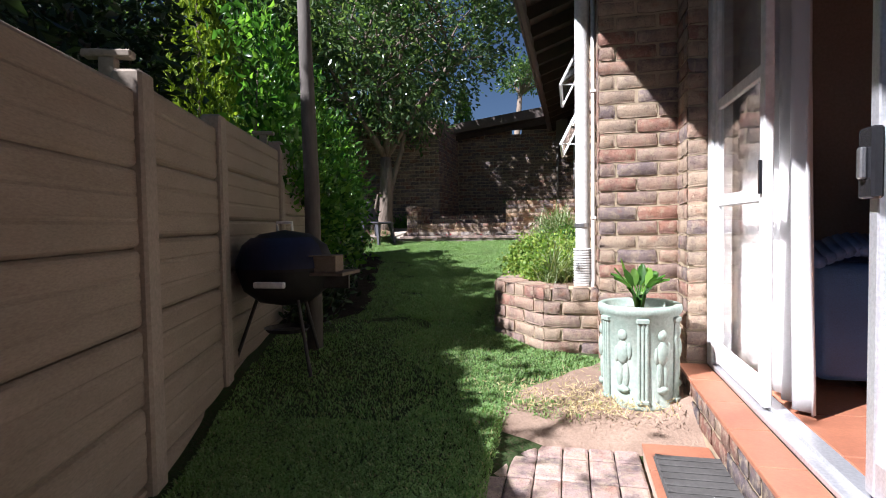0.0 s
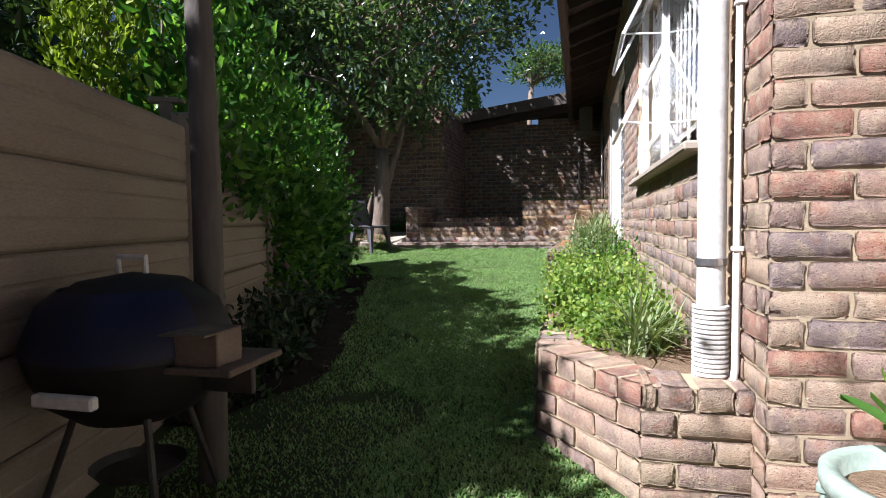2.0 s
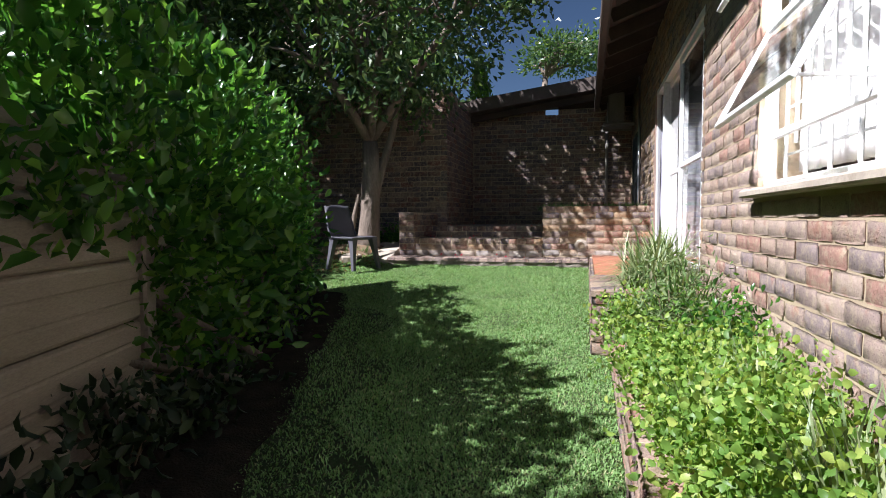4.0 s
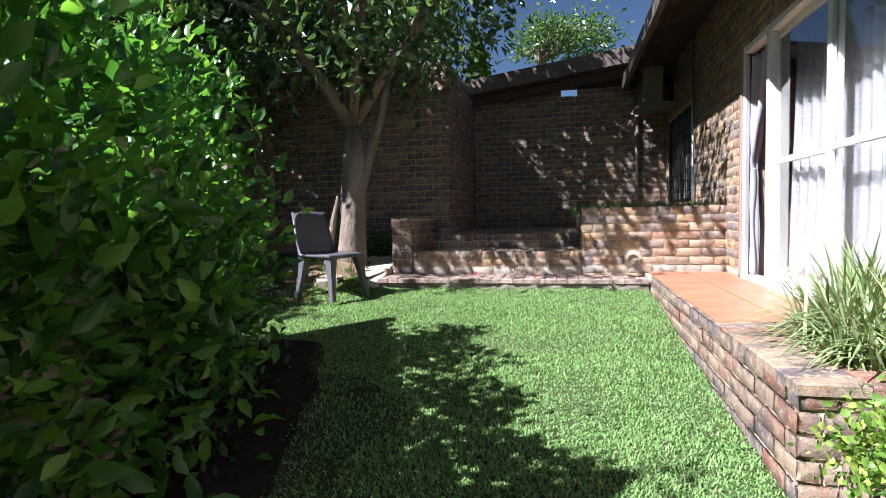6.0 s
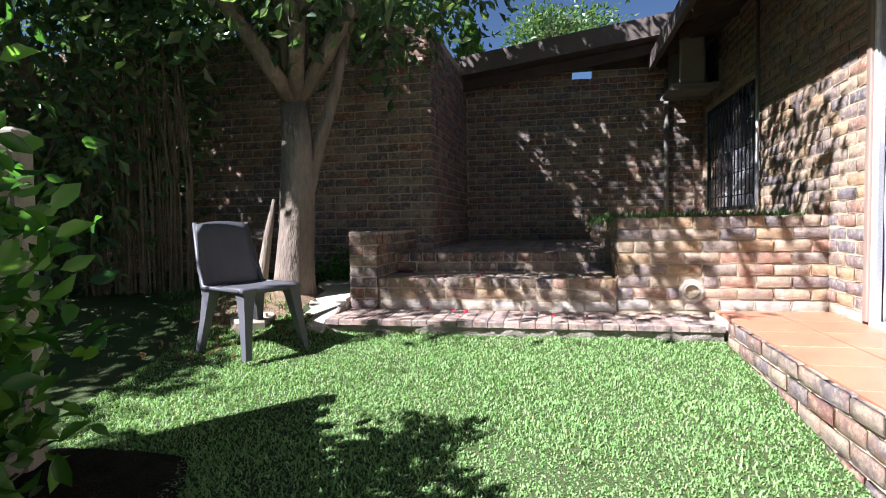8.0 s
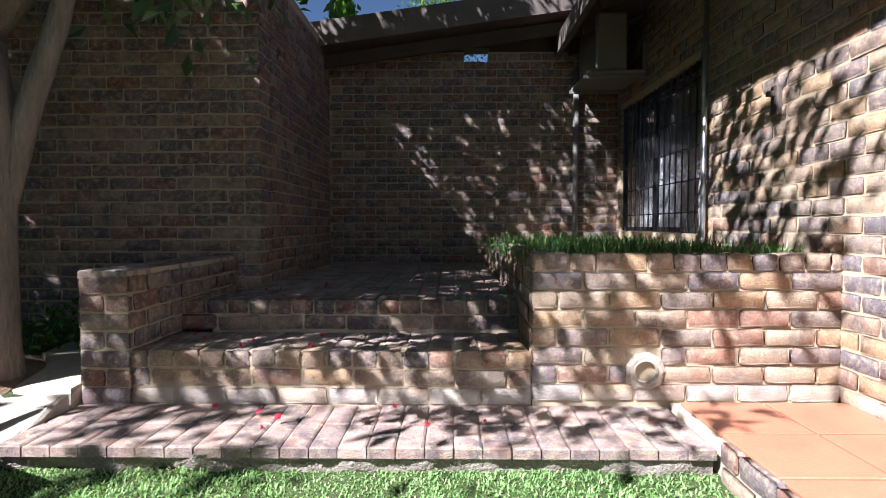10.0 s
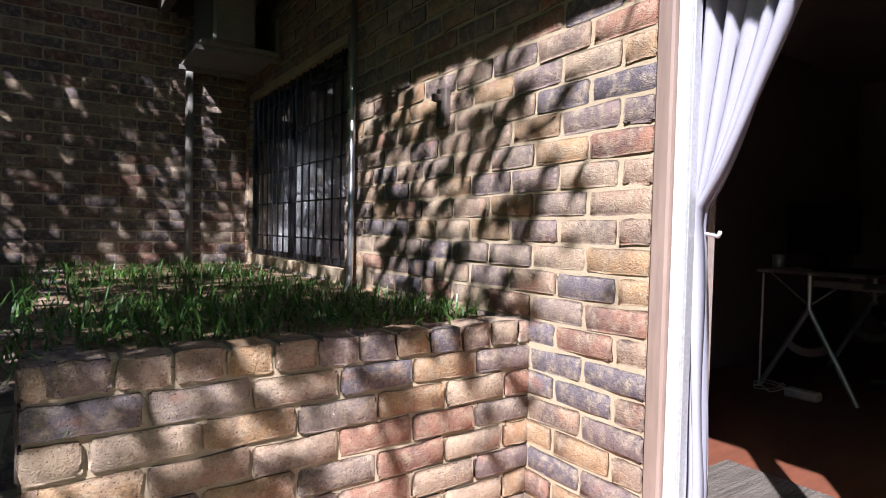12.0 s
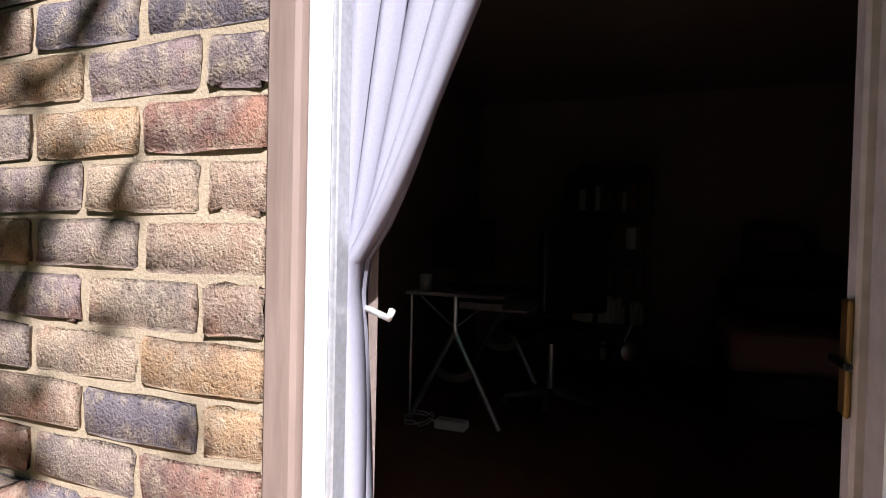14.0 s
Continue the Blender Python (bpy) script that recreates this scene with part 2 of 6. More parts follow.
BLACK = worn("black_enamel", (0.012, 0.012, 0.014), (0.02, 0.02, 0.022), 4.0, 60.0, 0.25, 0.03)
SOOT = worn("sooty_black_enamel", (0.012, 0.011, 0.011), (0.02, 0.018, 0.017), 7.0, 60.0, 0.6, 0.15, spec=0.3)
# Pale metal greyed to carry the shade under the eaves.
SHADED_METAL = worn("shaded_pale_sheet_metal", (0.24, 0.225, 0.20), (0.18, 0.165, 0.15), 4.0, 60.0, 0.6, 0.08)
BLUE_COVER = worn("blue_plastic_cover", (0.008, 0.013, 0.05), (0.006, 0.01, 0.035), 5.0, 50.0, 0.5, 0.2)
STEEL = worn("brushed_steel", (0.62, 0.62, 0.63), (0.5, 0.5, 0.51), 6.0, 120.0, 0.3, 0.03, metal=0.9)
PLASTER = worn("brown_plaster", (0.31, 0.24, 0.20), (0.27, 0.21, 0.175), 1.5, 60.0, 0.9, 0.08)
WOOD_FLOOR = worn("red_brown_floor", (0.20, 0.07, 0.04), (0.13, 0.05, 0.03), 3.0, 50.0, 0.4, 0.08, stretch=(0.3, 2.0, 1.0))
MAT_RUBBER = worn("grey_rubber_mat", (0.10, 0.095, 0.09), (0.07, 0.066, 0.062), 8.0, 60.0, 0.9, 0.3)
CASTSTONE = worn("pale_green_cast_stone", (0.27, 0.36, 0.30), (0.40, 0.44, 0.38), 7.0, 60.0, 0.75, 0.35)
BRASS = worn("tarnished_brass", (0.40, 0.25, 0.09), (0.30, 0.18, 0.07), 8.0, 60.0, 0.4, 0.05, metal=0.8)
DARK_WOOD = worn("dark_furniture_wood", (0.06, 0.035, 0.022), (0.04, 0.022, 0.015), 4.0, 60.0, 0.45, 0.08)
PINK_CLOTH = worn("dusty_pink_cloth", (0.42, 0.26, 0.23), (0.34, 0.20, 0.18), 6.0, 120.0, 0.95, 0.3)
DARK_CLOTH = worn("dark_brown_cloth", (0.09, 0.06, 0.05), (0.06, 0.04, 0.035), 6.0, 120.0, 0.95, 0.3)
GREEN_PLASTIC = worn("dull_green_plastic", (0.05, 0.09, 0.075), (0.04, 0.07, 0.06), 6.0, 80.0, 0.5, 0.05)


def curtain_material(name, colour):
    n = Nodes(name).set(0.9, 0.0, 0.1)
    weave = n.noise(260.0, 2.0, 0.5)
    col = n.mix(0.15, colour, n.ramp(weave, [(0.3, (0.5, 0.5, 0.5)), (0.7, (1, 1, 1))]), "MULTIPLY")
    n.colour(col)
    thin = n.add("ShaderNodeBsdfTranslucent")
    n.join(col, thin.inputs["Color"])
    both = n.add("ShaderNodeMixShader", Fac=0.22)
    n.join(n.bsdf.outputs[0], both.inputs[1])
    n.join(thin.outputs[0], both.inputs[2])
    n.join(both.outputs[0], n.out.inputs["Surface"])
    return n.material


CURTAIN = curtain_material("white_curtain_cloth", (0.66, 0.64, 0.63))
# White cloth with the lilac of its shaded part mixed into the colour.
LILAC = curtain_material("lilac_shade_curtain_cloth", (0.43, 0.42, 0.485))
# Darker copy of the white curtain cloth, with the shade behind glass in its colour.
SHADED_CURTAIN = curtain_material("shaded_white_curtain_cloth", (0.27, 0.265, 0.28))


def glass_material():
    n = Nodes("window_glass").set(0.02, 0.0, 0.5)
    n.bsdf.inputs["Base Color"].default_value = (0.95, 0.97, 0.96, 1)
    n.bsdf.inputs["Transmission Weight"].default_value = 1.0
    n.bsdf.inputs["IOR"].default_value = 1.45
    return n.material


GLASS = glass_material()


def ground_material():
    n = Nodes("lawn_earth").set(0.95, 0.0, 0.1)
    big = n.ramp(n.noise(1.2, 5.0, 0.65), [(0.35, (0.035, 0.065, 0.02)), (0.65, (0.05, 0.075, 0.028))])
    fine = n.noise(55.0, 4.0, 0.7)
    n.colour(n.mix(n.ramp(fine, [(0.45, (0, 0, 0)), (0.7, (1, 1, 1))]), big, (0.085, 0.068, 0.04)))
    n.bump(fine, 0.8, 0.02)
    return n.material


GROUND = ground_material()
GRASS = leaf_material("lawn_grass", [(0.0, (0.13, 0.24, 0.075)), (0.45, (0.19, 0.32, 0.11)), (0.9, (0.26, 0.38, 0.16)), (1.0, (0.38, 0.36, 0.2))], 0.6, 0.3, 0.25)
GLOSSY_LEAF = leaf_material("glossy_shrub_leaf", [(0.0, (0.03, 0.09, 0.02)), (0.6, (0.075, 0.19, 0.036)), (1.0, (0.18, 0.33, 0.06))], 0.25, 0.5, 0.6)
TREE_LEAF = leaf_material("tree_leaf", [(0.0, (0.035, 0.075, 0.03)), (0.6, (0.08, 0.14, 0.055)), (1.0, (0.18, 0.24, 0.10))], 0.3, 0.45, 0.6)
DARK_LEAF = leaf_material("dark_evergreen_leaf", [(0.0, (0.014, 0.028, 0.012)), (0.7, (0.03, 0.055, 0.02)), (1.0, (0.06, 0.10, 0.035))], 0.45, 0.25, 0.4)
LIME_LEAF = leaf_material("lime_conifer_leaf", [(0.0, (0.10, 0.16, 0.02)), (0.6, (0.22, 0.30, 0.03)), (1.0, (0.34, 0.40, 0.06))], 0.6, 0.35, 0.2)
CYPRESS = leaf_material("bright_cypress_leaf", [(0.0, (0.06, 0.14, 0.02)), (0.6, (0.12, 0.25, 0.03)), (1.0, (0.20, 0.34, 0.06))], 0.6, 0.35, 0.2)
CLOVER = leaf_material("lime_groundcover_leaf", [(0.0, (0.085, 0.17, 0.03)), (0.5, (0.17, 0.28, 0.05)), (1.0, (0.34, 0.40, 0.10))], 0.45, 0.4, 0.35)
STRAP = leaf_material("grey_green_strap_leaf", [(0.0, (0.10, 0.16, 0.05)), (0.5, (0.19, 0.25, 0.11)), (1.0, (0.36, 0.38, 0.22))], 0.45, 0.25, 0.4)
BLADE = leaf_material("dark_green_blade", [(0.0, (0.03, 0.075, 0.015)), (0.6, (0.06, 0.14, 0.025)), (1.0, (0.12, 0.22, 0.05))], 0.4, 0.25, 0.4)
SPRIG = leaf_material("dusty_green_sprig", [(0.0, (0.06, 0.11, 0.035)), (0.6, (0.12, 0.18, 0.06)), (1.0, (0.20, 0.20, 0.12))], 0.6, 0.25, 0.2)
PETAL = leaf_material("fallen_red_petal", [(0.0, (0.45, 0.02, 0.05)), (1.0, (0.60, 0.05, 0.10))], 0.5, 0.3, 0.3)

# ---- ground ----
PROFILE = [(-3000, 0.0), (-2, 0.0), (1, 0.05), (2.3, 0.12), (3.2, 0.19), (4.2, 0.31), (4.8, 0.36), (6.2, 0.44), (7.3, 0.48),
           (9.3, 0.60), (10.3, 0.68), (11.2, 0.77), (12.1, 0.85), (13.5, 0.95), (16, 0.95), (3000, 0.95)]


def ground_height(x, y):
    z = float(np.interp(y, [p[0] for p in PROFILE], [p[1] for p in PROFILE]))
    bank = max(0.0, min(1.0, (-3.40 - x) / 0.25)) * max(0.0, min(1.0, (y - 11.3) / 1.0))
    z += 0.16 * bank
    if x > -0.45 and y < 3.9:
        z -= 0.125 * min(1.0, (x + 0.45) / 0.1) * min(1.0, (3.9 - y) / 0.15) * min(1.0, max(0.0, (y - 1.0) / 1.5))
    near = -9 < x < 1 and -1 < y < 16
    return z + (0.012 * noise.noise((x * 1.7, y * 1.7, 0.0)) if near else 0.0)


def coarse_ground(x, y):
    """Height of the ground's own mesh between its knots, 0.2 m apart."""
    i, j = math.floor((x + 9) / 0.2 + 1e-6), math.floor((y + 1) / 0.2 + 1e-6)
    f, g = (x + 9) / 0.2 - i, (y + 1) / 0.2 - j
    h = [[ground_height(-9 + 0.2 * (i + a), -1 + 0.2 * (j + b)) for b in (0, 1)] for a in (0, 1)]
    return (1 - f) * ((1 - g) * h[0][0] + g * h[0][1]) + f * ((1 - g) * h[1][0] + g * h[1][1])


def make_ground():
    xs = [-3000, -600, -150, -60, -30, -18, -12, *np.arange(-9, 1.01, 0.2), 3, 6, 12, 30, 60, 150, 600, 3000]
    ys = [-3000, -600, -150, -60, -30, -12, -6, -3, *np.arange(-1, 16.01, 0.2), 20, 30, 60, 150, 600, 3000]
    verts = np.array([(x, y, ground_height(x, y)) for y in ys for x in xs])
    w = len(xs)
    faces = np.array([(j * w + i, j * w + i + 1, (j + 1) * w + i + 1, (j + 1) * w + i) for j in range(len(ys) - 1) for i in range(w - 1)])
    ob = sheet("ground", verts, faces, GROUND, None, True)
    tagged(ob, "sloping garden lawn ground of earth and grass", "ground", "", "structure")
    return ob


make_ground()

# ---- brickwork ----
COURSE, LONG, SHORT, JOINT, HIGH = 0.085, 0.221, 0.105, 0.012, 0.075
bricks_made = {}


def brick_shape(length, height, depth, variant, flat=False):
    """A brick with a pillowed, uneven face and rounded, chipped corners, or a flatter paver."""
    rnd = random.Random(int(length * 1000) * 77 + int(height * 1000) * 13 + variant)
    e = min(0.008 / length, 0.3)
    us, vs = (0.0, e, 0.35 + rnd.uniform(-0.06, 0.06), 0.66 + rnd.uniform(-0.06, 0.06), 1 - e, 1.0), (0.0, 0.10, 0.52, 0.90, 1.0)
    nu, nv = len(us) - 1, len(vs) - 1
    wob = 0.0018 if flat else 0.0034
    sag = 0.0 if flat else rnd.uniform(-0.003, 0.003)
    verts = []
    for j, v in enumerate(vs):
        for i, u in enumerate(us):
            rim = i in (0, nu) or j in (0, nv)
            corner = i in (0, nu) and j in (0, nv)
            n = ((-0.004 if rim else 0.001) if flat else (-0.004 if corner else -0.0015 if rim else 0.0045)) + rnd.uniform(-wob, wob) * (0.5 if rim else 0.7)
            inset = rnd.uniform(0.003, 0.009) if corner and not flat else 0.0
            z = v * height + rnd.uniform(-wob, wob) * (1.0 if rim else 0.4) + inset * (1 if j == 0 else -1) + sag * (u - 0.5) * 2
            verts.append((u * length + rnd.uniform(-wob, wob) + inset * (1 if i == 0 else -1), n, z))
    w = nu + 1
    faces = [(j * w + i, j * w + i + 1, (j + 1) * w + i + 1, (j + 1) * w + i)[::-1] for j in range(nv) for i in range(nu)]
    ring = [i for i in range(w)] + [j * w + nu for j in range(1, nv + 1)] + [nv * w + i for i in range(nu - 1, -1, -1)] + [j * w for j in range(nv - 1, 0, -1)]
    base, m = len(verts), len(ring)
    for back in (-0.016, -depth):
        for k in ring:
            verts.append((verts[k][0], back, verts[k][2]))
    for k in range(m):
        q = (k + 1) % m
        faces.append((ring[k], ring[q], base + q, base + k)[::-1])
        faces.append((base + k, base + q, base + m + q, base + m + k)[::-1])
    return verts, faces


def brick_data(length, height, depth, variant, material, flat=False):
    key = (round(length, 2), height, depth, variant, material.name, flat)
    if key not in bricks_made:
        me = bpy.data.meshes.new("brick")
        verts, faces = brick_shape(max(round(length, 2) - 0.001, 0.02) if abs(length - LONG) > 0.002 and abs(length - SHORT) > 0.002 else length, height, depth, variant, flat)
        me.from_pydata(verts, [], faces)
        me.materials.append(material)
        if not flat:
            me.shade_smooth()
        bricks_made[key] = me
    return bricks_made[key]


def place_bricks(parent, material, spots, height, depth, singly, name="brick", flat=False):
    """spots: (matrix, length). The first ones become bricks of their own, the rest one joined piece."""
    rnd = random.Random(len(spots))
    verts, faces = [], []
    for k, (m, length) in enumerate(spots):
        m = m if flat else m @ pose(0, rnd.uniform(-0.003, 0.003), rnd.uniform(-0.0015, 0.0015), rnd.uniform(-1.2, 1.2), rnd.uniform(-0.5, 0.5), rnd.uniform(-0.8, 0.8))
        variant = rnd.randrange(6)
        if k < singly:
            ob = new(name, brick_data(length, height, depth, variant, material, flat))
            ob.parent = parent
            ob.matrix_world = m
        else:
            v, f = brick_shape(length, height, depth, variant, flat)
            base = len(verts)
            verts += [tuple(m @ Vector(p)) for p in v]
            faces += [tuple(base + i for i in q) for q in f]
    if verts:
        me = bpy.data.meshes.new(name + "work")
        me.from_pydata(verts, [], faces)
        me.materials.append(material)
        if not flat:
            me.shade_smooth()
        ob = new(name + "work", me)
        ob.parent = parent
        ob["kind"] = "stuff"


def face_of_bricks(parent, material, start, along, length, z0, courses, holes=(), headers=(), singly=0, near=None, depth=0.03, deep_headers=0.105, shift=0):
    """Courses of bricks on an upright face. start: (x, y) of the lower end; the face looks to up x along. holes: (u0, u1, z0, z1)."""
    u = Vector((along[0], along[1], 0)).normalized()
    n = Vector((0, 0, 1)).cross(u)
    rot = Matrix((u, n, Vector((0, 0, 1)))).transposed().to_4x4()
    plain, capped = [], []
    for c in range(courses):
        z = z0 + c * COURSE + JOINT / 2
        unit = SHORT if c in headers else LONG
        spans = [(0.0, length)]
        for a, b, lo, hi in holes:
            if lo < z + HIGH * 0.6 and z + HIGH * 0.4 < hi:
                spans = [s for p, q in spans for s in ((p, min(q, a)), (max(p, b), q)) if s[1] - s[0] > 0.03]
        pitch = unit + JOINT
        phase = (pitch / 2 if (c + shift) % 2 else 0.0)
        for p, q in spans:
            k = math.floor((p - phase) / pitch)
            while True:
                a, b = max(p, phase + k * pitch), min(q, phase + k * pitch + unit)
                if a >= q:
                    break
                if b - a > 0.025:
                    spot = Vector((start[0], start[1], z)) + u * a
                    (capped if c in headers else plain).append((Matrix.Translation(spot) @ rot, b - a))
                k += 1
    if near is not None:
        key = Vector(near)
        plain.sort(key=lambda s: (s[0].translation - key).length)
    if capped:
        for c in headers:
            bm = boxed(0.004, length - 0.004, -deep_headers + 0.004, -0.012, z0 + c * COURSE, z0 + c * COURSE + HIGH)
            bmesh.ops.transform(bm, verts=bm.verts, matrix=Matrix.Translation((start[0], start[1], 0)) @ rot)
            part("mortar_bed", bm, MORTAR, parent)
        place_bricks(parent, material, capped, HIGH, deep_headers, singly)
    place_bricks(parent, material, plain, HIGH, depth, max(0, singly - len(capped)))


def flat_bricks(parent, material, x0, x1, y0, y1, z, long=LONG, short=SHORT, singly=300, name="paver", across=True, gap=0.006):
    """Bricks laid flat, with their length along y if across."""
    spots = []
    a, b = (short, long) if across else (long, short)
    nx, ny = max(1, round((x1 - x0) / (a + gap))), max(1, round((y1 - y0) / (b + gap)))
    px, py = (x1 - x0) / nx, (y1 - y0) / ny
    for j in range(ny):
        for i in range(nx):
            if across:
                rot = Matrix((Vector((0, 1, 0)), Vector((0, 0, 1)), Vector((1, 0, 0)))).transposed().to_4x4()
                spots.append((Matrix.Translation((x0 + i * px, y0 + j * py, z)) @ rot, py - gap))
            else:
                rot = Matrix((Vector((-1, 0, 0)), Vector((0, 0, 1)), Vector((0, 1, 0)))).transposed().to_4x4()
                spots.append((Matrix.Translation((x0 + (i + 1) * px, y0 + j * py, z)) @ rot, px - gap))
    wide = (px if across else py) - gap
    place_bricks(parent, material, spots, round(wide, 4), 0.04, singly, name, True)


def wall_body(name, along_y, at, thick, u0, u1, z0, z1, holes, material, label):
    """A thick wall with openings through it."""
    bm = bmesh.new()
    cuts = sorted({u0, u1, *(h[0] for h in holes), *(h[1] for h in holes)})
    for a, b in zip(cuts, cuts[1:]):
        zs = [(z0, z1)]
        for h in holes:
            if h[0] < (a + b) / 2 < h[1]:
                zs = [s for p, q in zs for s in ((p, min(q, h[2])), (max(p, h[3]), q)) if s[1] - s[0] > 1e-4]
        for p, q in zs:
            if along_y:
                box(bm, at, at + thick, a, b, p, q)
            else:
                box(bm, a, b, at, at + thick, p, q)
    ob = solid(name, bm, material)
    return tagged(ob, label, "wall")


W1, D2, W2, D1 = (5.22, 7.70, 1.605, 2.97), (9.1, 12.04, 0.97, 3.03), (14.0, 15.9, 1.70, 2.95), (1.3, 4.33, 0.40, 2.52)
wall_house = wall_body("wall_house", True, 0.003, 0.22, 5.05, 16.0, 0.2, 3.72, [W1, D2, W2], MORTAR, "rustic brown face brick house wall with cream mortar")
face_of_bricks(wall_house, BRICK_PALE, (0, 5.05), (0, 1), 3.961, 0.447, 38, [(W1[0] - 5.05, W1[1] - 5.05, W1[2] - 0.02, W1[3])], singly=120, near=(0, 5.6, 1.4))
face_of_bricks(wall_house, BRICK_BUFF, (0, 9.011), (0, 1), 6.989, 0.447, 38, [(h[0] - 9.011, h[1] - 9.011, h[2] - 0.02, h[3]) for h in (D2, W2)], singly=300, near=(0, 12.4, 1.8))
wall_pillar = wall_body("wall_pillar", False, 4.604, 0.446, 0.064, 0.72, 0.0, 3.72, [], MORTAR, "brown face brick corner pillar beside the downpipe")
face_of_bricks(wall_pillar, BRICK_RED, (0.06, 4.6), (0, 1), 0.45, 0.075, 43, singly=300)
face_of_bricks(wall_pillar, BRICK_RED, (0.50, 4.6), (-1, 0), 0.44, 0.075, 43, singly=300, shift=1)
wall_return = wall_body("wall_return", False, 4.334, 0.27, 0.504, 0.72, 0.0, 3.72, [], MORTAR, "short brick return beside the sliding door")
face_of_bricks(wall_return, BRICK_RED, (0.50, 4.33), (0, 1), 0.265, 0.075, 43, singly=60)
face_of_bricks(wall_return, BRICK_RED, (0.60, 4.33), (-1, 0), 0.10, 0.075, 43)
solid("wall_south", boxed(-0.6, 0.62, -3.2, -3.0, -0.1, 2.2), MORTAR)
wall_door = wall_body("wall_door", True, 0.62, 0.2, -3.0, 4.33, 0.0, 3.72, [D1], MORTAR, "brick wall round the open sliding door")
face_of_bricks(wall_door, BRICK, (0.615, -3.0), (0, 1), 4.3, 0.075, 42)
face_of_bricks(wall_door, BRICK, (0.615, 1.3), (0, 1), 3.03, 2.53, 13)

# the raised bed at the end of the garden and the steps beside it
wall_retaining = solid("wall_retaining", boxed(-1.385, 0.0, 12.508, 16.0, 0.8, 1.60), MORTAR, label="buff brick retaining wall of a raised bed", category="wall")
face_of_bricks(wall_retaining, BRICK_BUFF, (0, 12.5), (-1, 0), 1.39, 0.96, 8, [(0.80, 0.96, 1.03, 1.17)], headers=(7,), singly=200)
face_of_bricks(wall_retaining, BRICK_BUFF, (-1.39, 12.5), (0, 1), 3.5, 0.96, 8, headers=(7,), singly=100, shift=1)
bm = bmesh.new()
bmesh.ops.create_grid(bm, x_segments=110, y_segments=8, size=0.5)
for v in bm.verts:
    f, h = v.co.x + 0.5, v.co.y + 0.5
    x, z = -3.47 + 2.68 * f, 0.62 + 0.30 * h
    v.co = Vector((x, 12.005 + 0.045 * noise.noise((x * 5, z * 9, 3)) + 0.02 * noise.noise((x * 17, z * 25, 5)) + 0.05 * (1 - h), z))
crumbled_edge = bm
platform = solid("step_platform", boxed(-3.45, -0.78, 12.06, 12.52, 0.4, 0.936, bevel=0.012), ROUGH, label="low brick paved platform with a crumbling concrete edge", category="step")
part("crumbled_edge", crumbled_edge, ROUGH, platform, "crumbling concrete edge", True)
flat_bricks(platform, PAVER, -3.46, -0.78, 11.99, 12.5, 0.945, gap=0.004)
step_lower = solid("step_lower", boxed(-3.22, -1.392, 12.505, 12.97, 0.8, 1.165), MORTAR, label="lower brick step with a brick tread", category="step")
face_of_bricks(step_lower, BRICK_BUFF, (-1.395, 12.5), (-1, 0), 1.83, 0.94, 3, headers=(2,), singly=100, deep_headers=0.222)
flat_bricks(step_lower, PAVER, -3.22, -1.40, 12.73, 12.97, 1.19)
step_upper = solid("step_upper", boxed(-3.05, -1.392, 12.985, 16.0, 0.8, 1.335), MORTAR, label="upper brick step and brick paved landing", category="step")
face_of_bricks(step_upper, BRICK, (-1.395, 12.98), (-1, 0), 1.83, 1.195, 2, headers=(1,), singly=100, deep_headers=0.222)
flat_bricks(step_upper, PAVER, -3.04, -1.40, 13.21, 15.98, 1.36, singly=150)
wall_cheek = solid("wall_cheek", boxed(-3.445, -3.225, 12.485, 13.8, 0.7, 1.555), MORTAR, label="low brick side wall of the steps with an end pier", category="wall")
face_of_bricks(wall_cheek, BRICK, (-3.22, 12.48), (-1, 0), 0.23, 0.94, 7, singly=60)
face_of_bricks(wall_cheek, BRICK, (-3.22, 13.8), (0, -1), 1.3, 0.94, 7, singly=120)
face_of_bricks(wall_cheek, BRICK, (-3.45, 12.49), (0, 1), 1.3, 0.94, 7)
flat_bricks(wall_cheek, PAVER, -3.45, -3.22, 12.48, 13.8, 1.56, singly=40)
wall_tall = wall_body("wall_tall", False, 13.804, 0.23, -9.5, -3.054, 0.6, 3.62, [], MORTAR, "tall brown brick boundary wall under a tree")
face_of_bricks(wall_tall, BRICK, (-3.05, 13.8), (-1, 0), 6.4, 0.9, 32, singly=300, near=(-3.8, 13.8, 2.0))
face_of_bricks(wall_tall, BRICK, (-3.05, 14.03), (0, -1), 0.23, 0.9, 32)
wall_recess = wall_body("wall_recess", True, -3.28, 0.23, 14.034, 18.6, 0.6, 3.62, [], MORTAR, "shaded brick side wall of the recess")
face_of_bricks(wall_recess, BRICK, (-3.045, 16.0), (0, -1), 1.97, 1.33, 26)
wall_back = wall_body("wall_back", False, 16.004, 0.2, -3.05, 0.22, 0.6, 3.58, [(-1.62, -1.36, 3.47, 3.58)], MORTAR, "dark brick wall at the back of the raised bed")
face_of_bricks(wall_back, BRICK, (0, 16.0), (-1, 0), 3.04, 1.36, 26, [(1.36, 1.62, 3.46, 3.6)], singly=300, near=(-1.4, 16, 2.2))

# paved terrace, and the planted beds along the house
terrace = solid("terrace", boxed(-0.762, 0.002, 8.51, 12.5, 0.2, 0.955), GROUT, label="terracotta tiled terrace on a brick plinth", category="terrace")
face_of_bricks(terrace, BRICK, (-0.77, 8.5), (0, 1), 3.5, 0.466, 6, singly=180)
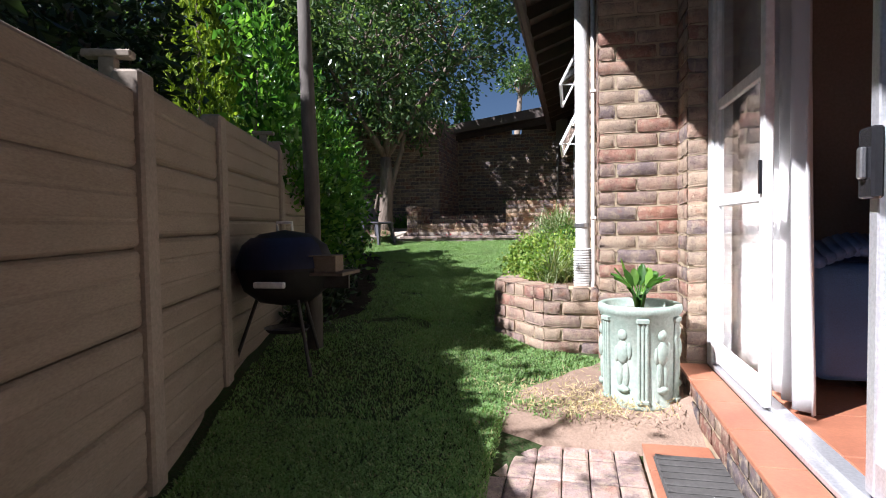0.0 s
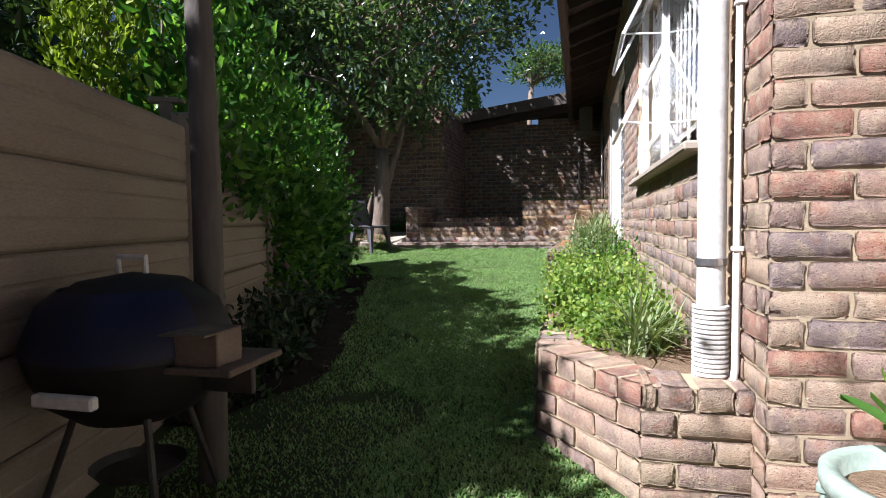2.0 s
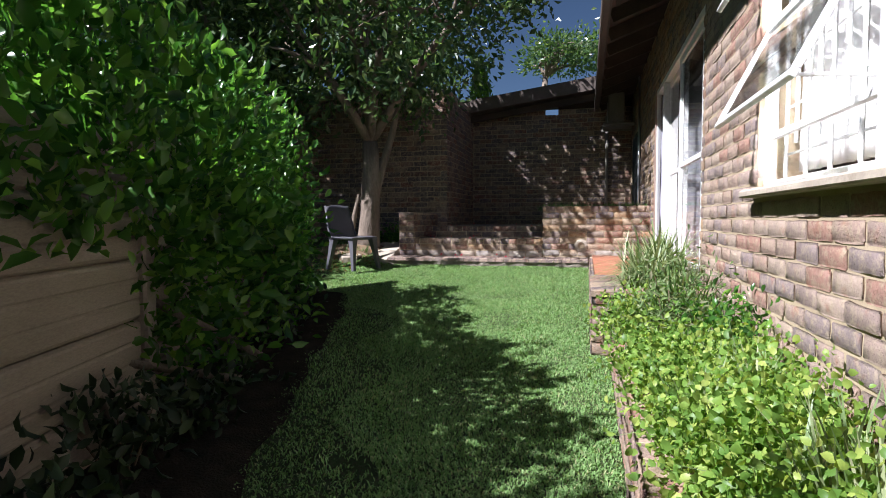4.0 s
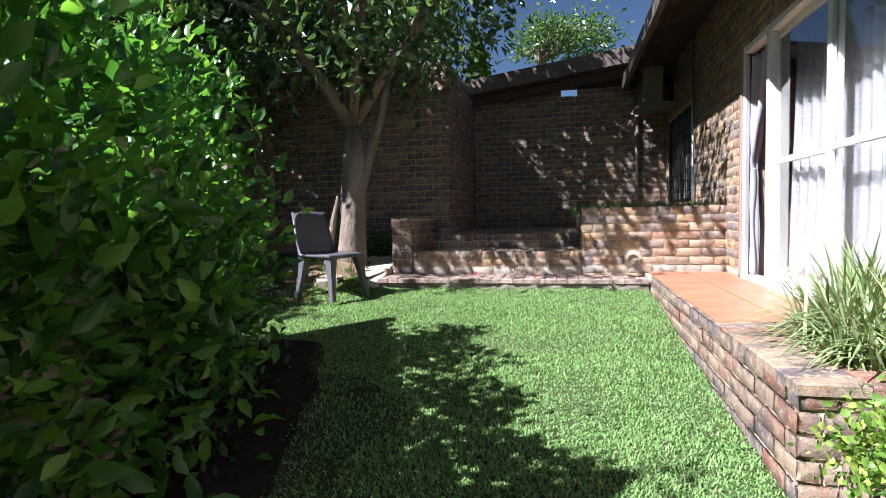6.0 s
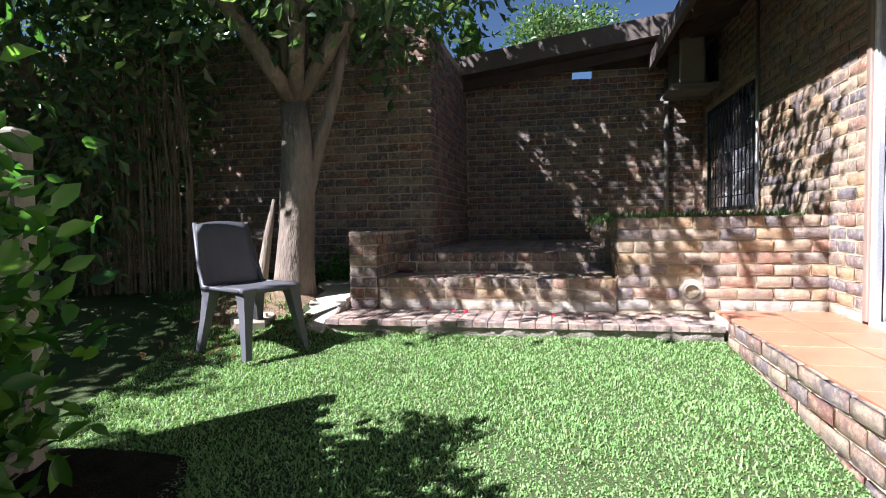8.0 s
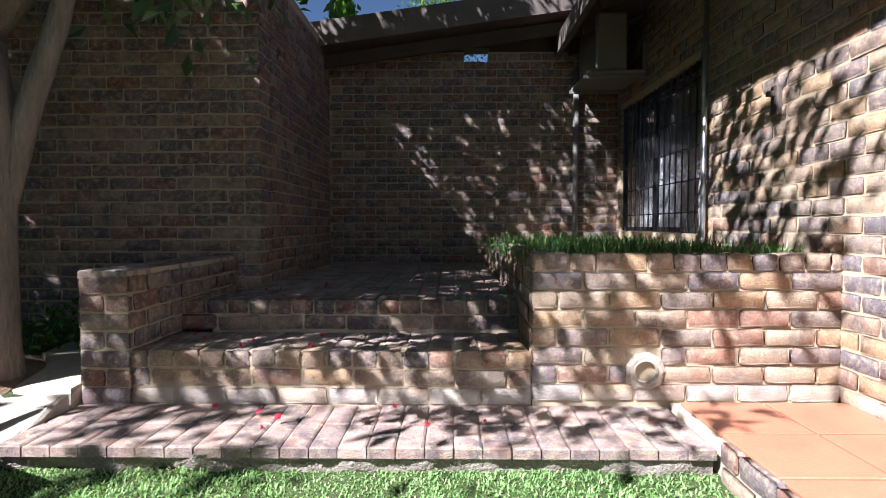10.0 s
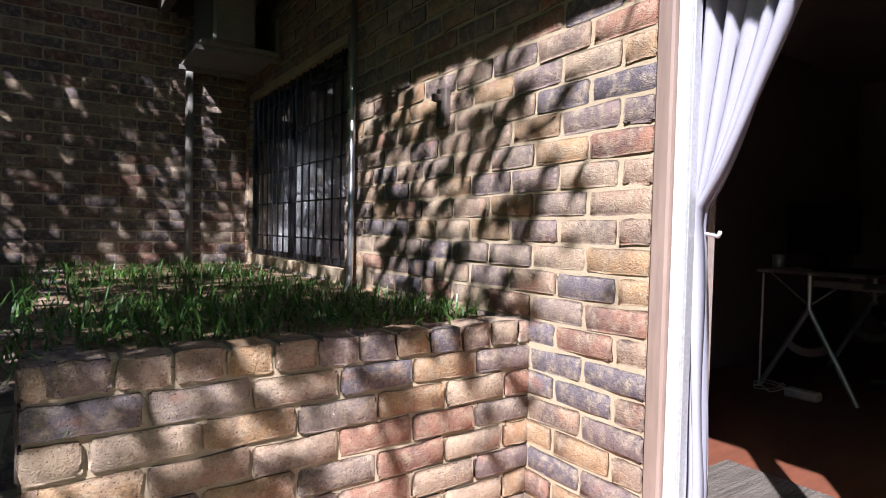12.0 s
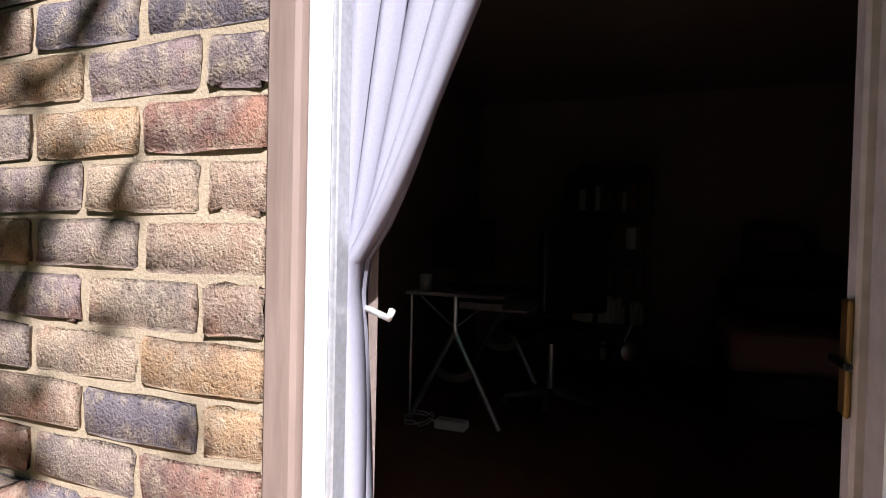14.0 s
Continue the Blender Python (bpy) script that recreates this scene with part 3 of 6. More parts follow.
face_of_bricks(terrace, BRICK, (0, 8.5), (-1, 0), 0.77, 0.472, 6, headers=(5,), singly=40)


def tiles(parent, x0, x1, y0, y1, z, size, thick=0.02, gap=0.008):
    nx, ny = max(1, round((x1 - x0) / size)), max(1, round((y1 - y0) / size))
    px, py = (x1 - x0) / nx, (y1 - y0) / ny
    bm = boxed(0, px - gap, 0, py - gap, 0, thick, bevel=0.003)
    first = part("tile", bm, TERRACOTTA, parent)
    for j in range(ny):
        for i in range(nx):
            ob = first if i == j == 0 else new("tile", first.data)
            ob.parent = parent
            ob.location = (x0 + i * px + gap / 2, y0 + j * py + gap / 2, z + 0.0015 * noise.noise((i * 3.1, j * 2.7, 1)))


tiles(terrace, -0.738, 0.0, 9.75, 12.46, 0.956, 0.37, gap=0.013)
flat_bricks(terrace, BRICK, -0.782, -0.555, 8.488, 9.60, 0.992, singly=20, name="coping_brick", across=False)
flat_bricks(terrace, BRICK, -0.55, -0.003, 8.488, 8.70, 0.992, singly=20, name="coping_brick")
flat_bricks(terrace, BRICK, -0.66, -0.003, 9.62, 9.74, 0.975, singly=20, name="brick", across=True, long=0.11, short=0.222)


def bed(name, outline, z0, z1, material, label):
    """A bed of earth with an uneven top."""
    bm = bmesh.new()
    lower = [bm.verts.new((x, y, z0)) for x, y in outline]
    upper = [bm.verts.new((x, y, z1)) for x, y in outline]
    n = len(outline)
    for k in range(n):
        bm.faces.new((lower[k], lower[(k + 1) % n], upper[(k + 1) % n], upper[k]))
    bm.faces.new(upper)
    return solid(name, bm, material, label=label, category="soil")


BED = [(-0.62, 8.49), (-0.62, 5.25), (-0.26, 4.75), (0.0, 4.75), (0.0, 8.49)]
planter = bed("planter_body", [(-0.642, 8.5), (-0.642, 5.205), (-0.272, 4.728), (0.06, 4.728), (0.002, 8.5)], 0.1, 0.73, MORTAR, "mortar core of a low brick planter")
tagged(planter, "low buff brick planter against the house wall", "planter")
face_of_bricks(planter, BRICK_RED, (-0.65, 5.2), (0, 1), 3.3, 0.34, 5, headers=(4,), singly=160, deep_headers=0.2)
face_of_bricks(planter, BRICK_RED, (-0.277, 4.72), (-0.373, 0.48), 0.607, 0.34, 5, headers=(4,), singly=60, deep_headers=0.2)
face_of_bricks(planter, BRICK_RED, (0.06, 4.72), (-1, 0), 0.337, 0.255, 6, headers=(5,), singly=60, deep_headers=0.2)
bed("bed_soil", [(-0.50, 8.49), (-0.50, 5.3), (-0.2, 4.85), (0.0, 4.85), (0.0, 8.49)], 0.5, 0.742, SOIL, "dark soil of the planter bed")
bed("terrace_bed_soil", [(-0.56, 9.6), (-0.56, 8.62), (0.0, 8.62), (0.0, 9.6)], 0.8, 0.972, SOIL, "soil of the upper planter bed")
bed("raised_bed_soil", [(-1.28, 16.0), (-1.28, 12.62), (0.0, 12.62), (0.0, 16.0)], 1.4, 1.615, SOIL, "soil of the raised bed")

# doorstep of the first sliding door
doorstep = solid("doorstep", boxed(0.20, 0.47, 1.4, 3.66, -0.1, 0.185, bevel=0.004), GROUT, label="terracotta tiled doorstep", category="step")
tiles(doorstep, 0.19, 0.47, 1.45, 3.66, 0.185, 0.28)
plinth = solid("door_plinth", boxed(0.474, 0.62, 1.3, 4.33, -0.1, 0.385), MORTAR, label="brick plinth with a tiled sill under the sliding door", category="sill")
face_of_bricks(plinth, BRICK, (0.47, 1.3), (0, 1), 3.03, 0.215, 2, headers=(1,), singly=80)
for k in range(9):
    part("sill_tile", boxed(0.455, 0.60, 1.3 + k * 0.3367, 1.63 + k * 0.3367, 0.388, 0.408, bevel=0.003), TERRACOTTA, plinth)
paving = solid("paving", boxed(-0.45, 0.196, 0.6, 3.77, -0.2, 0.12), SOIL, label="worn pink brick garden paving", category="paving")
flat_bricks(paving, PAVER_PINK, -0.47, 0.19, 0.7, 3.79, 0.15, long=0.222, short=0.105, singly=120, gap=0.006)

# ---- inside of the house ----
floor_1 = solid("floor_lounge", boxed(0.725, 4.8, -3.0, 4.8, 0.1, 0.405), GROUT, label="orange terracotta tiled lounge floor", category="floor")
tiles(floor_1, 0.73, 2.83, 1.4, 4.76, 0.40, 0.42)
part("sill_strip", boxed(0.62, 0.724, 1.3, 4.33, 0.1, 0.408), TERRACOTTA, floor_1)
solid("ceiling_lounge", boxed(0.82, 4.8, -3.0, 4.8, 2.95, 3.05), PLASTER)
solid("floor_bedroom", boxed(0.003, 4.8, 9.0, 13.4, 0.5, 0.99), WOOD_FLOOR, label="red-brown bedroom floor", category="floor")
solid("ceiling_bedroom", boxed(0.226, 4.8, 9.0, 13.3, 3.35, 3.45), PLASTER)
solid("floor_kitchen", boxed(0.226, 4.8, 5.05, 8.9, 0.5, 0.7), WOOD_FLOOR)
solid("ceiling_kitchen", boxed(0.226, 4.8, 4.9, 8.9, 3.35, 3.45), PLASTER)
for n, b in (("wall_inner_1", (0.724, 4.8, 4.80, 4.9)), ("wall_inner_2", (0.226, 4.8, 8.9, 9.0)), ("wall_inner_3", (0.226, 4.8, 13.3, 13.42)),
             ("wall_inner_4", (4.8, 4.95, -3.0, 16.2)), ("wall_inner_5", (0.226, 4.8, 16.0, 16.2)), ("wall_inner_6", (0.62, 4.8, -3.2, -3.0)), ("wall_inner_7", (1.4, 1.5, 13.42, 16.0))):
    solid(n, boxed(*b, 0.3, 3.7), PLASTER)
solid("floor_store", boxed(0.226, 1.4, 13.42, 16.0, 0.9, 1.0), WOOD_FLOOR)
solid("ceiling_store", boxed(0.226, 4.8, 13.42, 16.0, 3.35, 3.45), PLASTER)

# ---- roofs ----
PITCH = math.tan(radians(20))


def roof_slab(name, x0, x1, y0, y1, z_eave, material, thick=0.06, label=""):
    bm = bmesh.new()
    zs = (z_eave, z_eave + (x1 - x0) * PITCH)
    v = [bm.verts.new(p) for p in ((x0, y0, zs[0]), (x1, y0, zs[1]), (x1, y1, zs[1]), (x0, y1, zs[0]), (x0, y0, zs[0] + thick), (x1, y0, zs[1] + thick), (x1, y1, zs[1] + thick), (x0, y1, zs[0] + thick))]
    for q in ((3, 2, 1, 0), (4, 5, 6, 7), (0, 1, 5, 4), (1, 2, 6, 5), (2, 3, 7, 6), (3, 0, 4, 7)):
        bm.faces.new([v[i] for i in q])
    return tagged(solid(name, bm, material), label, "roof")


roof_main = roof_slab("roof_main", -0.66, 5.2, 5.0, 15.9, 3.60, ROOF_TILE, label="dark tiled house roof with deep open eaves")
roof_front = roof_slab("roof_front", -0.82, 5.2, -4.0, 5.0, 3.60, ROOF_TILE, label="dark tiled roof over the sliding door")
for r, x, y0, y1 in ((roof_main, -0.66, 5.0, 15.9), (roof_front, -0.82, -4.0, 5.0)):
    k = y0 + 0.25
    while k < y1:
        bm = bmesh.new()
        box(bm, 0, 1.0, -0.025, 0.025, -0.15, -0.01, turn=pose(x + 0.05, k, 3.60 + 0.05 * PITCH, 0, -20, 0))
        part("rafter", bm, DARK_TIMBER, r)
        k += 0.62
    for i in range(3):
        bm = bmesh.new()
        box(bm, 0, 0.05, y0, y1, -0.012, 0.0, turn=pose(x + 0.12 + 0.22 * i, 0, 3.597 + (0.12 + 0.22 * i) * PITCH, 0, -20, 0))
        part("batten", bm, DARK_TIMBER, r)
    part("fascia", boxed(x - 0.025, x, y0, y1, 3.50, 3.68, bevel=0.004), FASCIA, r, "dull brown fascia board")
    g = bmesh.new()
    prof = [(0.0, 0.0), (-0.012, 0.0), (-0.012, -0.06), (-0.03, -0.085), (-0.07, -0.085), (-0.09, -0.06), (-0.095, 0.0), (-0.10, 0.0), (-0.10, -0.065), (-0.075, -0.093), (-0.025, -0.093), (0.0, -0.065)]
    swept(g, prof, 0, y1 - y0)
    bmesh.ops.transform(g, verts=g.verts, matrix=pose(x - 0.026, y0, 3.63, 0, 0, 90))
    part("gutter", g, FASCIA, r, "dark metal gutter")

bm = bm_roof = bmesh.new()
v = [bm.verts.new(p) for p in ((-3.45, 15.55, 3.46), (0.9, 15.55, 4.05), (0.9, 16.55, 4.05), (-3.45, 16.55, 3.46), (-3.45, 15.55, 3.70), (0.9, 15.55, 4.29), (0.9, 16.55, 4.29), (-3.45, 16.55, 3.70))]
for q in ((3, 2, 1, 0), (4, 5, 6, 7), (0, 1, 5, 4), (1, 2, 6, 5), (2, 3, 7, 6), (3, 0, 4, 7)):
    bm.faces.new([v[i] for i in q])
# Dark filler set where there is only a shadowed gap below the roof.
bm = bmesh.new()
for x0, x1, z0 in ((-3.05, -1.622, 3.585), (-1.622, -1.358, 3.62), (-1.358, 0.22, 3.585)):
    za, zb = 3.455 + 0.1356 * (x0 + 3.45), 3.455 + 0.1356 * (x1 + 3.45)
    v = [bm.verts.new((x, y, z)) for y in (16.0, 16.2) for x, z in ((x0, min(z0, za - 0.002)), (x1, z0), (x1, zb), (x0, max(za, min(z0, za))))]
    for q in ((0, 1, 2, 3), (7, 6, 5, 4), (0, 4, 5, 1), (1, 5, 6, 2), (2, 6, 7, 3), (3, 7, 4, 0)):
        bm.faces.new([v[i] for i in q])
solid("gap_shade_fill", bm, DARK_TIMBER, label="dark filler in place of the shadowed gap under the low roof", category="wall")
roof_back = tagged(solid("roof_back", bm_roof, FASCIA), "low sloping roof with a dull brown fascia behind the steps", "roof")
part("beam", boxed(-3.2, 0.8, 0, 0.05, -0.13, -0.005, turn=pose(0, 15.75, 3.90, 0, -7.7, 0)), DARK_TIMBER, roof_back)

# ---- fence ----
FENCE_POSTS = [(0.0, -2.6), (-0.62, -0.55), (-1.22, 1.45), (-1.70, 2.93), (-2.05, 3.93), (-2.50, 5.43), (-2.97, 6.98), (-3.44, 8.5), (-3.92, 10.05)]
FENCE_TOPS = [1.6, 1.62, 1.70, 1.70, 1.74, 1.82, 1.88, 1.92, 1.96]


def precast_fence():
    fence = thing("precast_fence", (0, 0, 0), "tan precast concrete panel fence with grooved panels and posts", "fence")
    for k, ((x0, y0), (x1, y1)) in enumerate(zip(FENCE_POSTS, FENCE_POSTS[1:])):
        d = Vector((x1 - x0, y1 - y0, 0))
        turn = math.degrees(math.atan2(d.y, d.x))
        top = FENCE_TOPS[k + 1] if k else 1.66
        for row in range(6):
            z1 = top - row * 0.298
            prof = [(0.024, -0.01), (0.024, 0.298), (-0.008, 0.299), (-0.02, 0.290), (-0.026, 0.278), (-0.026, 0.214), (-0.021, 0.206), (-0.021, 0.2), (-0.026, 0.19),
                    (-0.026, 0.114), (-0.022, 0.106), (-0.022, 0.1), (-0.026, 0.09), (-0.026, 0.026), (-0.02, 0.014), (-0.008, 0.006)]
            bm = swept(bmesh.new(), prof, 0.03, d.length - 0.03)
            ob = part("panel", bm, FENCE, fence)
            ob.matrix_world = pose(x0, y0, z1 - 0.306 + 0.004 * noise.noise((k * 3.3, row * 1.7, 2)), 0.5 * noise.noise((row * 2.1, k, 5)), 0.1 * noise.noise((k, row * 1.3, 9)), turn)
    for k, (x, y) in enumerate(FENCE_POSTS):
        bm = boxed(-0.06, 0.06, -0.055, 0.055, -0.3, 0.06 + FENCE_TOPS[k] - 0.0, bevel=0.012)
        ob = part("post", bm, POST, fence, "raw concrete fence post")
        ob.matrix_world = pose(x, y, 0, 0.4 * noise.noise((k, 3, 0)), 0, 107)
    for k in (3, 5, 6):
        x, y = FENCE_POSTS[k]
        bm = boxed(-0.09, 0.09, -0.03, 0.03, 0.0, 0.03, bevel=0.006)
        box(bm, -0.03, 0.03, -0.025, 0.025, -0.16, 0.0, bevel=0.004)
        ob = part("bracket", bm, POST, fence, "pale wooden bracket behind a fence post")
        ob.matrix_world = pose(x - 0.13, y + 0.03, FENCE_TOPS[k] + 0.13, 0, 0, 20)
    return fence


precast_fence()

# ---- plants ----
rng = np.random.default_rng(5)
EDGE_Y = [0, 3.0, 3.4, 4.1, 4.6, 7.0, 8.0, 9.0, 11.0, 12.1]
EDGE_X = [0.0, -0.36, -0.50, -0.58, -0.85, -1.1, -1.4, -2.0, -2.4, -2.5]


def open_to_sun(p, keep=0.04):
    """Thins leaves that would stand between the sun and the open part of the lawn and terrace."""
    k = (p[:, 2] - 0.75) / 1.34
    lx, ly = p[:, 0] + k, p[:, 1] + 0.85 * k
    lit = (ly < 11.9) & (lx > np.interp(ly, EDGE_Y, EDGE_X) + 0.12 * np.sin(ly * 9.0) + 0.1)
    lit |= (ly > 10.7) & (ly < 11.85) & (lx > -3.7 + 0.15 * np.sin(ly * 11.0))
    h = (p[:, 2] - 1.08) / 1.34
    sx, sy = p[:, 0] + h, p[:, 1] + 0.85 * h
    lit |= (h > 0) & (sx > -4.2 + 0.08 * np.sin(sy * 14)) & (sx < -3.45) & (sy > 11.2) & (sy < 12.85 + 0.5 * (sx + 3.9))
    g = (p[:, 2] - 0.2) / 1.34
    gx, gy = p[:, 0] + g, p[:, 1] + 0.85 * g
    lit |= (gy < 4.8) & (gx > np.interp(gy, [0, 3.0, 3.4, 4.1, 4.8], [-0.3, -0.42, -0.5, -0.62, -0.85]) + 0.06 * np.sin(gy * 9.0))
    lit |= (p[:, 0] + k * 1.0 > -0.2) & (p[:, 1] - 0.85 * p[:, 0] > 11.2) & (p[:, 1] - 0.85 * p[:, 0] < 12.45)
    k = (12.5 - p[:, 1]) / 0.85
    hx, hz = p[:, 0] + k, p[:, 2] - 1.34 * k
    some = (k > 0) & (hx > -1.4) & (hx < 0.0) & (hz > 0.9) & (hz < 1.7) & (rng.random(len(p)) < 0.72)
    wz, wy = p[:, 2] + 1.34 * p[:, 0], p[:, 1] - 0.85 * p[:, 0]
    some |= (p[:, 0] < 0) & (wy > 12.4) & (wy < 14.0) & (wz > 1.5) & (wz < 2.7) & (rng.random(len(p)) < 0.45)
    return (~lit & ~some) | (rng.random(len(p)) < keep)


def leaves(points, size, wide=0.45, up=0.3, outward=None, curl=0.12):
    """Arrays of one folded leaf at each point."""
    n = len(points)
    d = rng.normal(size=(n, 3))
    if outward is not None:
        o = points - outward
        d += 1.1 * o / (np.linalg.norm(o, axis=1, keepdims=True) + 1e-6)
    d[:, 2] += up
    d /= np.linalg.norm(d, axis=1, keepdims=True)
    s = np.cross(d, rng.normal(size=(n, 3)))
    s /= np.linalg.norm(s, axis=1, keepdims=True) + 1e-6
    u = np.cross(s, d)
    length = (size * rng.uniform(0.6, 1.25, n))[:, None]
    w = length * wide * 0.5
    mid = points + d * length * 0.5
    verts = np.stack([points, mid + s * w + u * length * curl, points + d * length - u * length * curl * 0.5, mid - s * w + u * length * curl], 1).reshape(-1, 3)
    i = np.arange(n) * 4
    faces = np.concatenate([np.stack([i, i + 1, i + 2], 1), np.stack([i, i + 2, i + 3], 1)])
    return verts, faces


def broad_leaves(points, size, wide=0.45, up=0.3, outward=None, curl=0.1):
    """Arrays of one pointed oval leaf at each point, folded along its midrib."""
    n = len(points)
    d = rng.normal(size=(n, 3))
    if outward is not None:
        o = points - outward
        d += 1.1 * o / (np.linalg.norm(o, axis=1, keepdims=True) + 1e-6)
    d[:, 2] += up
    d /= np.linalg.norm(d, axis=1, keepdims=True)
    s = np.cross(d, rng.normal(size=(n, 3)))
    s /= np.linalg.norm(s, axis=1, keepdims=True) + 1e-6
    u = np.cross(s, d)
    length = (size * rng.uniform(0.6, 1.25, n))[:, None]
    rows = [points]
    for f, w in ((0.28, 0.42), (0.62, 0.46)):
        mid = points + d * length * f + u * length * curl * math.sin(f * 3.1) * 0.5
        rows += [mid - s * length * wide * w + u * length * curl, mid, mid + s * length * wide * w + u * length * curl]
    rows.append(points + d * length - u * length * curl)
    verts = np.stack(rows, 1).reshape(-1, 3)
    i = np.arange(n) * 8
    shape = ((0, 2, 1), (0, 3, 2), (1, 2, 5), (1, 5, 4), (2, 3, 6), (2, 6, 5), (4, 5, 7), (5, 6, 7))
    return verts, np.concatenate([np.stack([i + a for a in q], 1) for q in shape])


def clustered(centres, per, spread):
    c = np.repeat(np.asarray(centres, float), per, axis=0)
    return c + rng.normal(size=c.shape) * spread


def limbs_of(base, tips, trunk_top, r0, sides=7):
    """Bent limbs from the trunk's fork to each tip."""
    made = []
    for tip in tips:
        a, b = Vector(trunk_top), Vector(tip)
        pts, rad = [], []
        bend = Vector(rng.normal(size=3)) * (b - a).length * 0.09
        for k in range(7):
            f = k / 6
            pts.append(a.lerp(b, f) + bend * math.sin(f * math.pi) + Vector((0, 0, 0.12 * (b - a).length * math.sin(f * math.pi))))
            rad.append(r0 * (1 - 0.85 * f))
        made.append((pts, rad))
    return made


def tree(name, label, trunk, radii, centre, size, clumps, per, spread, leaf, leaf_mat, thin=True, floor=None, limb_count=7, wide=0.5, bark=None, group="", lift=0.0):
    """A tapered trunk with limbs to the clumps of a leafy crown."""
    bark = bark or BARK
    base = trunk[0]
    t = thing(name, base, label, "tree", group)
    off = Matrix.Translation(-Vector(base))
    bm = tube(bmesh.new(), trunk, radii, 12)
    for v in bm.verts:
        v.co += Vector((noise.noise(v.co * 5), noise.noise(v.co * 5 + Vector((7, 0, 0))), 0)) * 0.15 * radii[0]
    bmesh.ops.transform(bm, verts=bm.verts, matrix=off)
    part("trunk", bm, bark, t, "rough grey tapered trunk", True)
    pts = []
    while len(pts) < clumps:
        q = rng.normal(size=3)
        q = q / np.linalg.norm(q) * rng.uniform(0.35, 1.0) ** 0.5
        p = np.array(centre) + q * np.array(size) * (1 + 0.25 * noise.noise(Vector(q * 2.1)))
        if floor is None or p[2] > floor + lift * (2.0 if p[1] > centre[1] + 0.5 else 1.0) * max(0.0, p[0] - centre[0] - 0.5):
            pts.append(p)
    pts = np.array(pts)
    if thin:
        pts = pts[open_to_sun(pts, 0.12)]
    tips = pts[rng.permutation(len(pts))[:limb_count * 4]]
    for i in range(limb_count):
        bm = bmesh.new()
        main = limbs_of(base, [tips[i % len(tips)]], trunk[-1], radii[-1] * 0.75)[0]
        tube(bm, *main, 7)
        for j in range(3):
            for twig in limbs_of(base, [tips[(limb_count + i * 3 + j) % len(tips)]], main[0][3], main[1][3] * 0.7):
                tube(bm, *twig, 5)
        bmesh.ops.transform(bm, verts=bm.verts, matrix=off)
        part("limb", bm, bark, t, "", True)
    p = clustered(pts, per, spread)
    if thin:
        p = p[open_to_sun(p)]
    if floor is not None:
        p = p[p[:, 2] > floor - 0.25 + lift * np.where(p[:, 1] > centre[1] + 0.5, 2.0, 1.0) * np.maximum(0.0, p[:, 0] - centre[0] - 0.5)]
    v, f = leaves(p, leaf, wide, 0.1, np.array(centre))
    sheet("crown", v - np.array(base), f, leaf_mat, t)
    return t


shade_tree = tree("shade_tree", "spreading garden tree with grey forked trunk and dark leaves", [(-3.95, 12.5, 0.9), (-3.93, 12.5, 1.2), (-3.90, 12.5, 1.7), (-3.88, 12.5, 2.2), (-3.9, 12.52, 2.6)],
     [0.21, 0.168, 0.15, 0.135, 0.10], (-3.6, 12.7, 5.2), (3.3, 2.7, 2.2), 450, 50, 0.2, 0.136, TREE_LEAF, floor=2.9, limb_count=9, lift=0.95)
bm = tube(bmesh.new(), [(0.08, 0.02, 0.7), (0.15, 0.04, 1.05), (0.24, 0.06, 1.4), (0.36, 0.1, 1.8), (0.5, 0.2, 2.6)], [0.03, 0.062, 0.058, 0.05, 0.035], 10)
part("stem", bm, BARK, shade_tree, "darker second stem", True)
tree("dark_evergreen", "dark evergreen tree behind the concrete fence", [(-4.7, 3.4, 0.3), (-4.7, 3.4, 2.2)], [0.14, 0.09], (-4.8, 2.9, 3.5), (1.4, 1.3, 2.1), 220, 70, 0.22, 0.12, DARK_LEAF, group="evergreens behind the fence")
tree("dark_evergreen", "dark evergreen tree behind the concrete fence", [(-3.7, 0.6, 0.2), (-3.7, 0.6, 2.0)], [0.14, 0.09], (-3.7, 0.8, 3.7), (1.5, 1.8, 2.6), 260, 70, 0.24, 0.13, DARK_LEAF, group="evergreens behind the fence")
tree("dark_evergreen", "tall dark tree well behind the fence", [(-8.6, 10.4, 0.6), (-8.5, 10.4, 3.0)], [0.2, 0.13], (-8.4, 10.5, 5.0), (2.8, 2.6, 3.4), 340, 60, 0.3, 0.16, TREE_LEAF, group="evergreens behind the fence")
tree("broad_tree", "tall leafy tree beyond the boundary wall", [(-7.5, 17.5, 0.9), (-7.4, 17.5, 3.5)], [0.24, 0.16], (-7.2, 17.6, 6.0), (3.6, 2.6, 3.6), 340, 60, 0.34, 0.18, TREE_LEAF, group="trees beyond the wall")
tree("broad_tree", "bushy green treetop rising behind the low roof", [(-3.0, 30, 0.9), (-2.9, 30, 4.0), (-2.6, 30, 7.6)], [0.24, 0.18, 0.12], (-1.7, 30, 8.3), (1.9, 1.6, 0.75), 60, 46, 0.34, 0.22, TREE_LEAF, thin=False, floor=8.1, group="trees beyond the wall")
tree("dark_evergreen", "dark hedge tree along the far side of the fence", [(-7.9, 7.0, 0.5), (-7.9, 7.0, 2.0)], [0.12, 0.08], (-7.9, 7.0, 3.2), (1.3, 1.2, 2.2), 200, 60, 0.22, 0.12, DARK_LEAF, group="evergreens behind the fence")
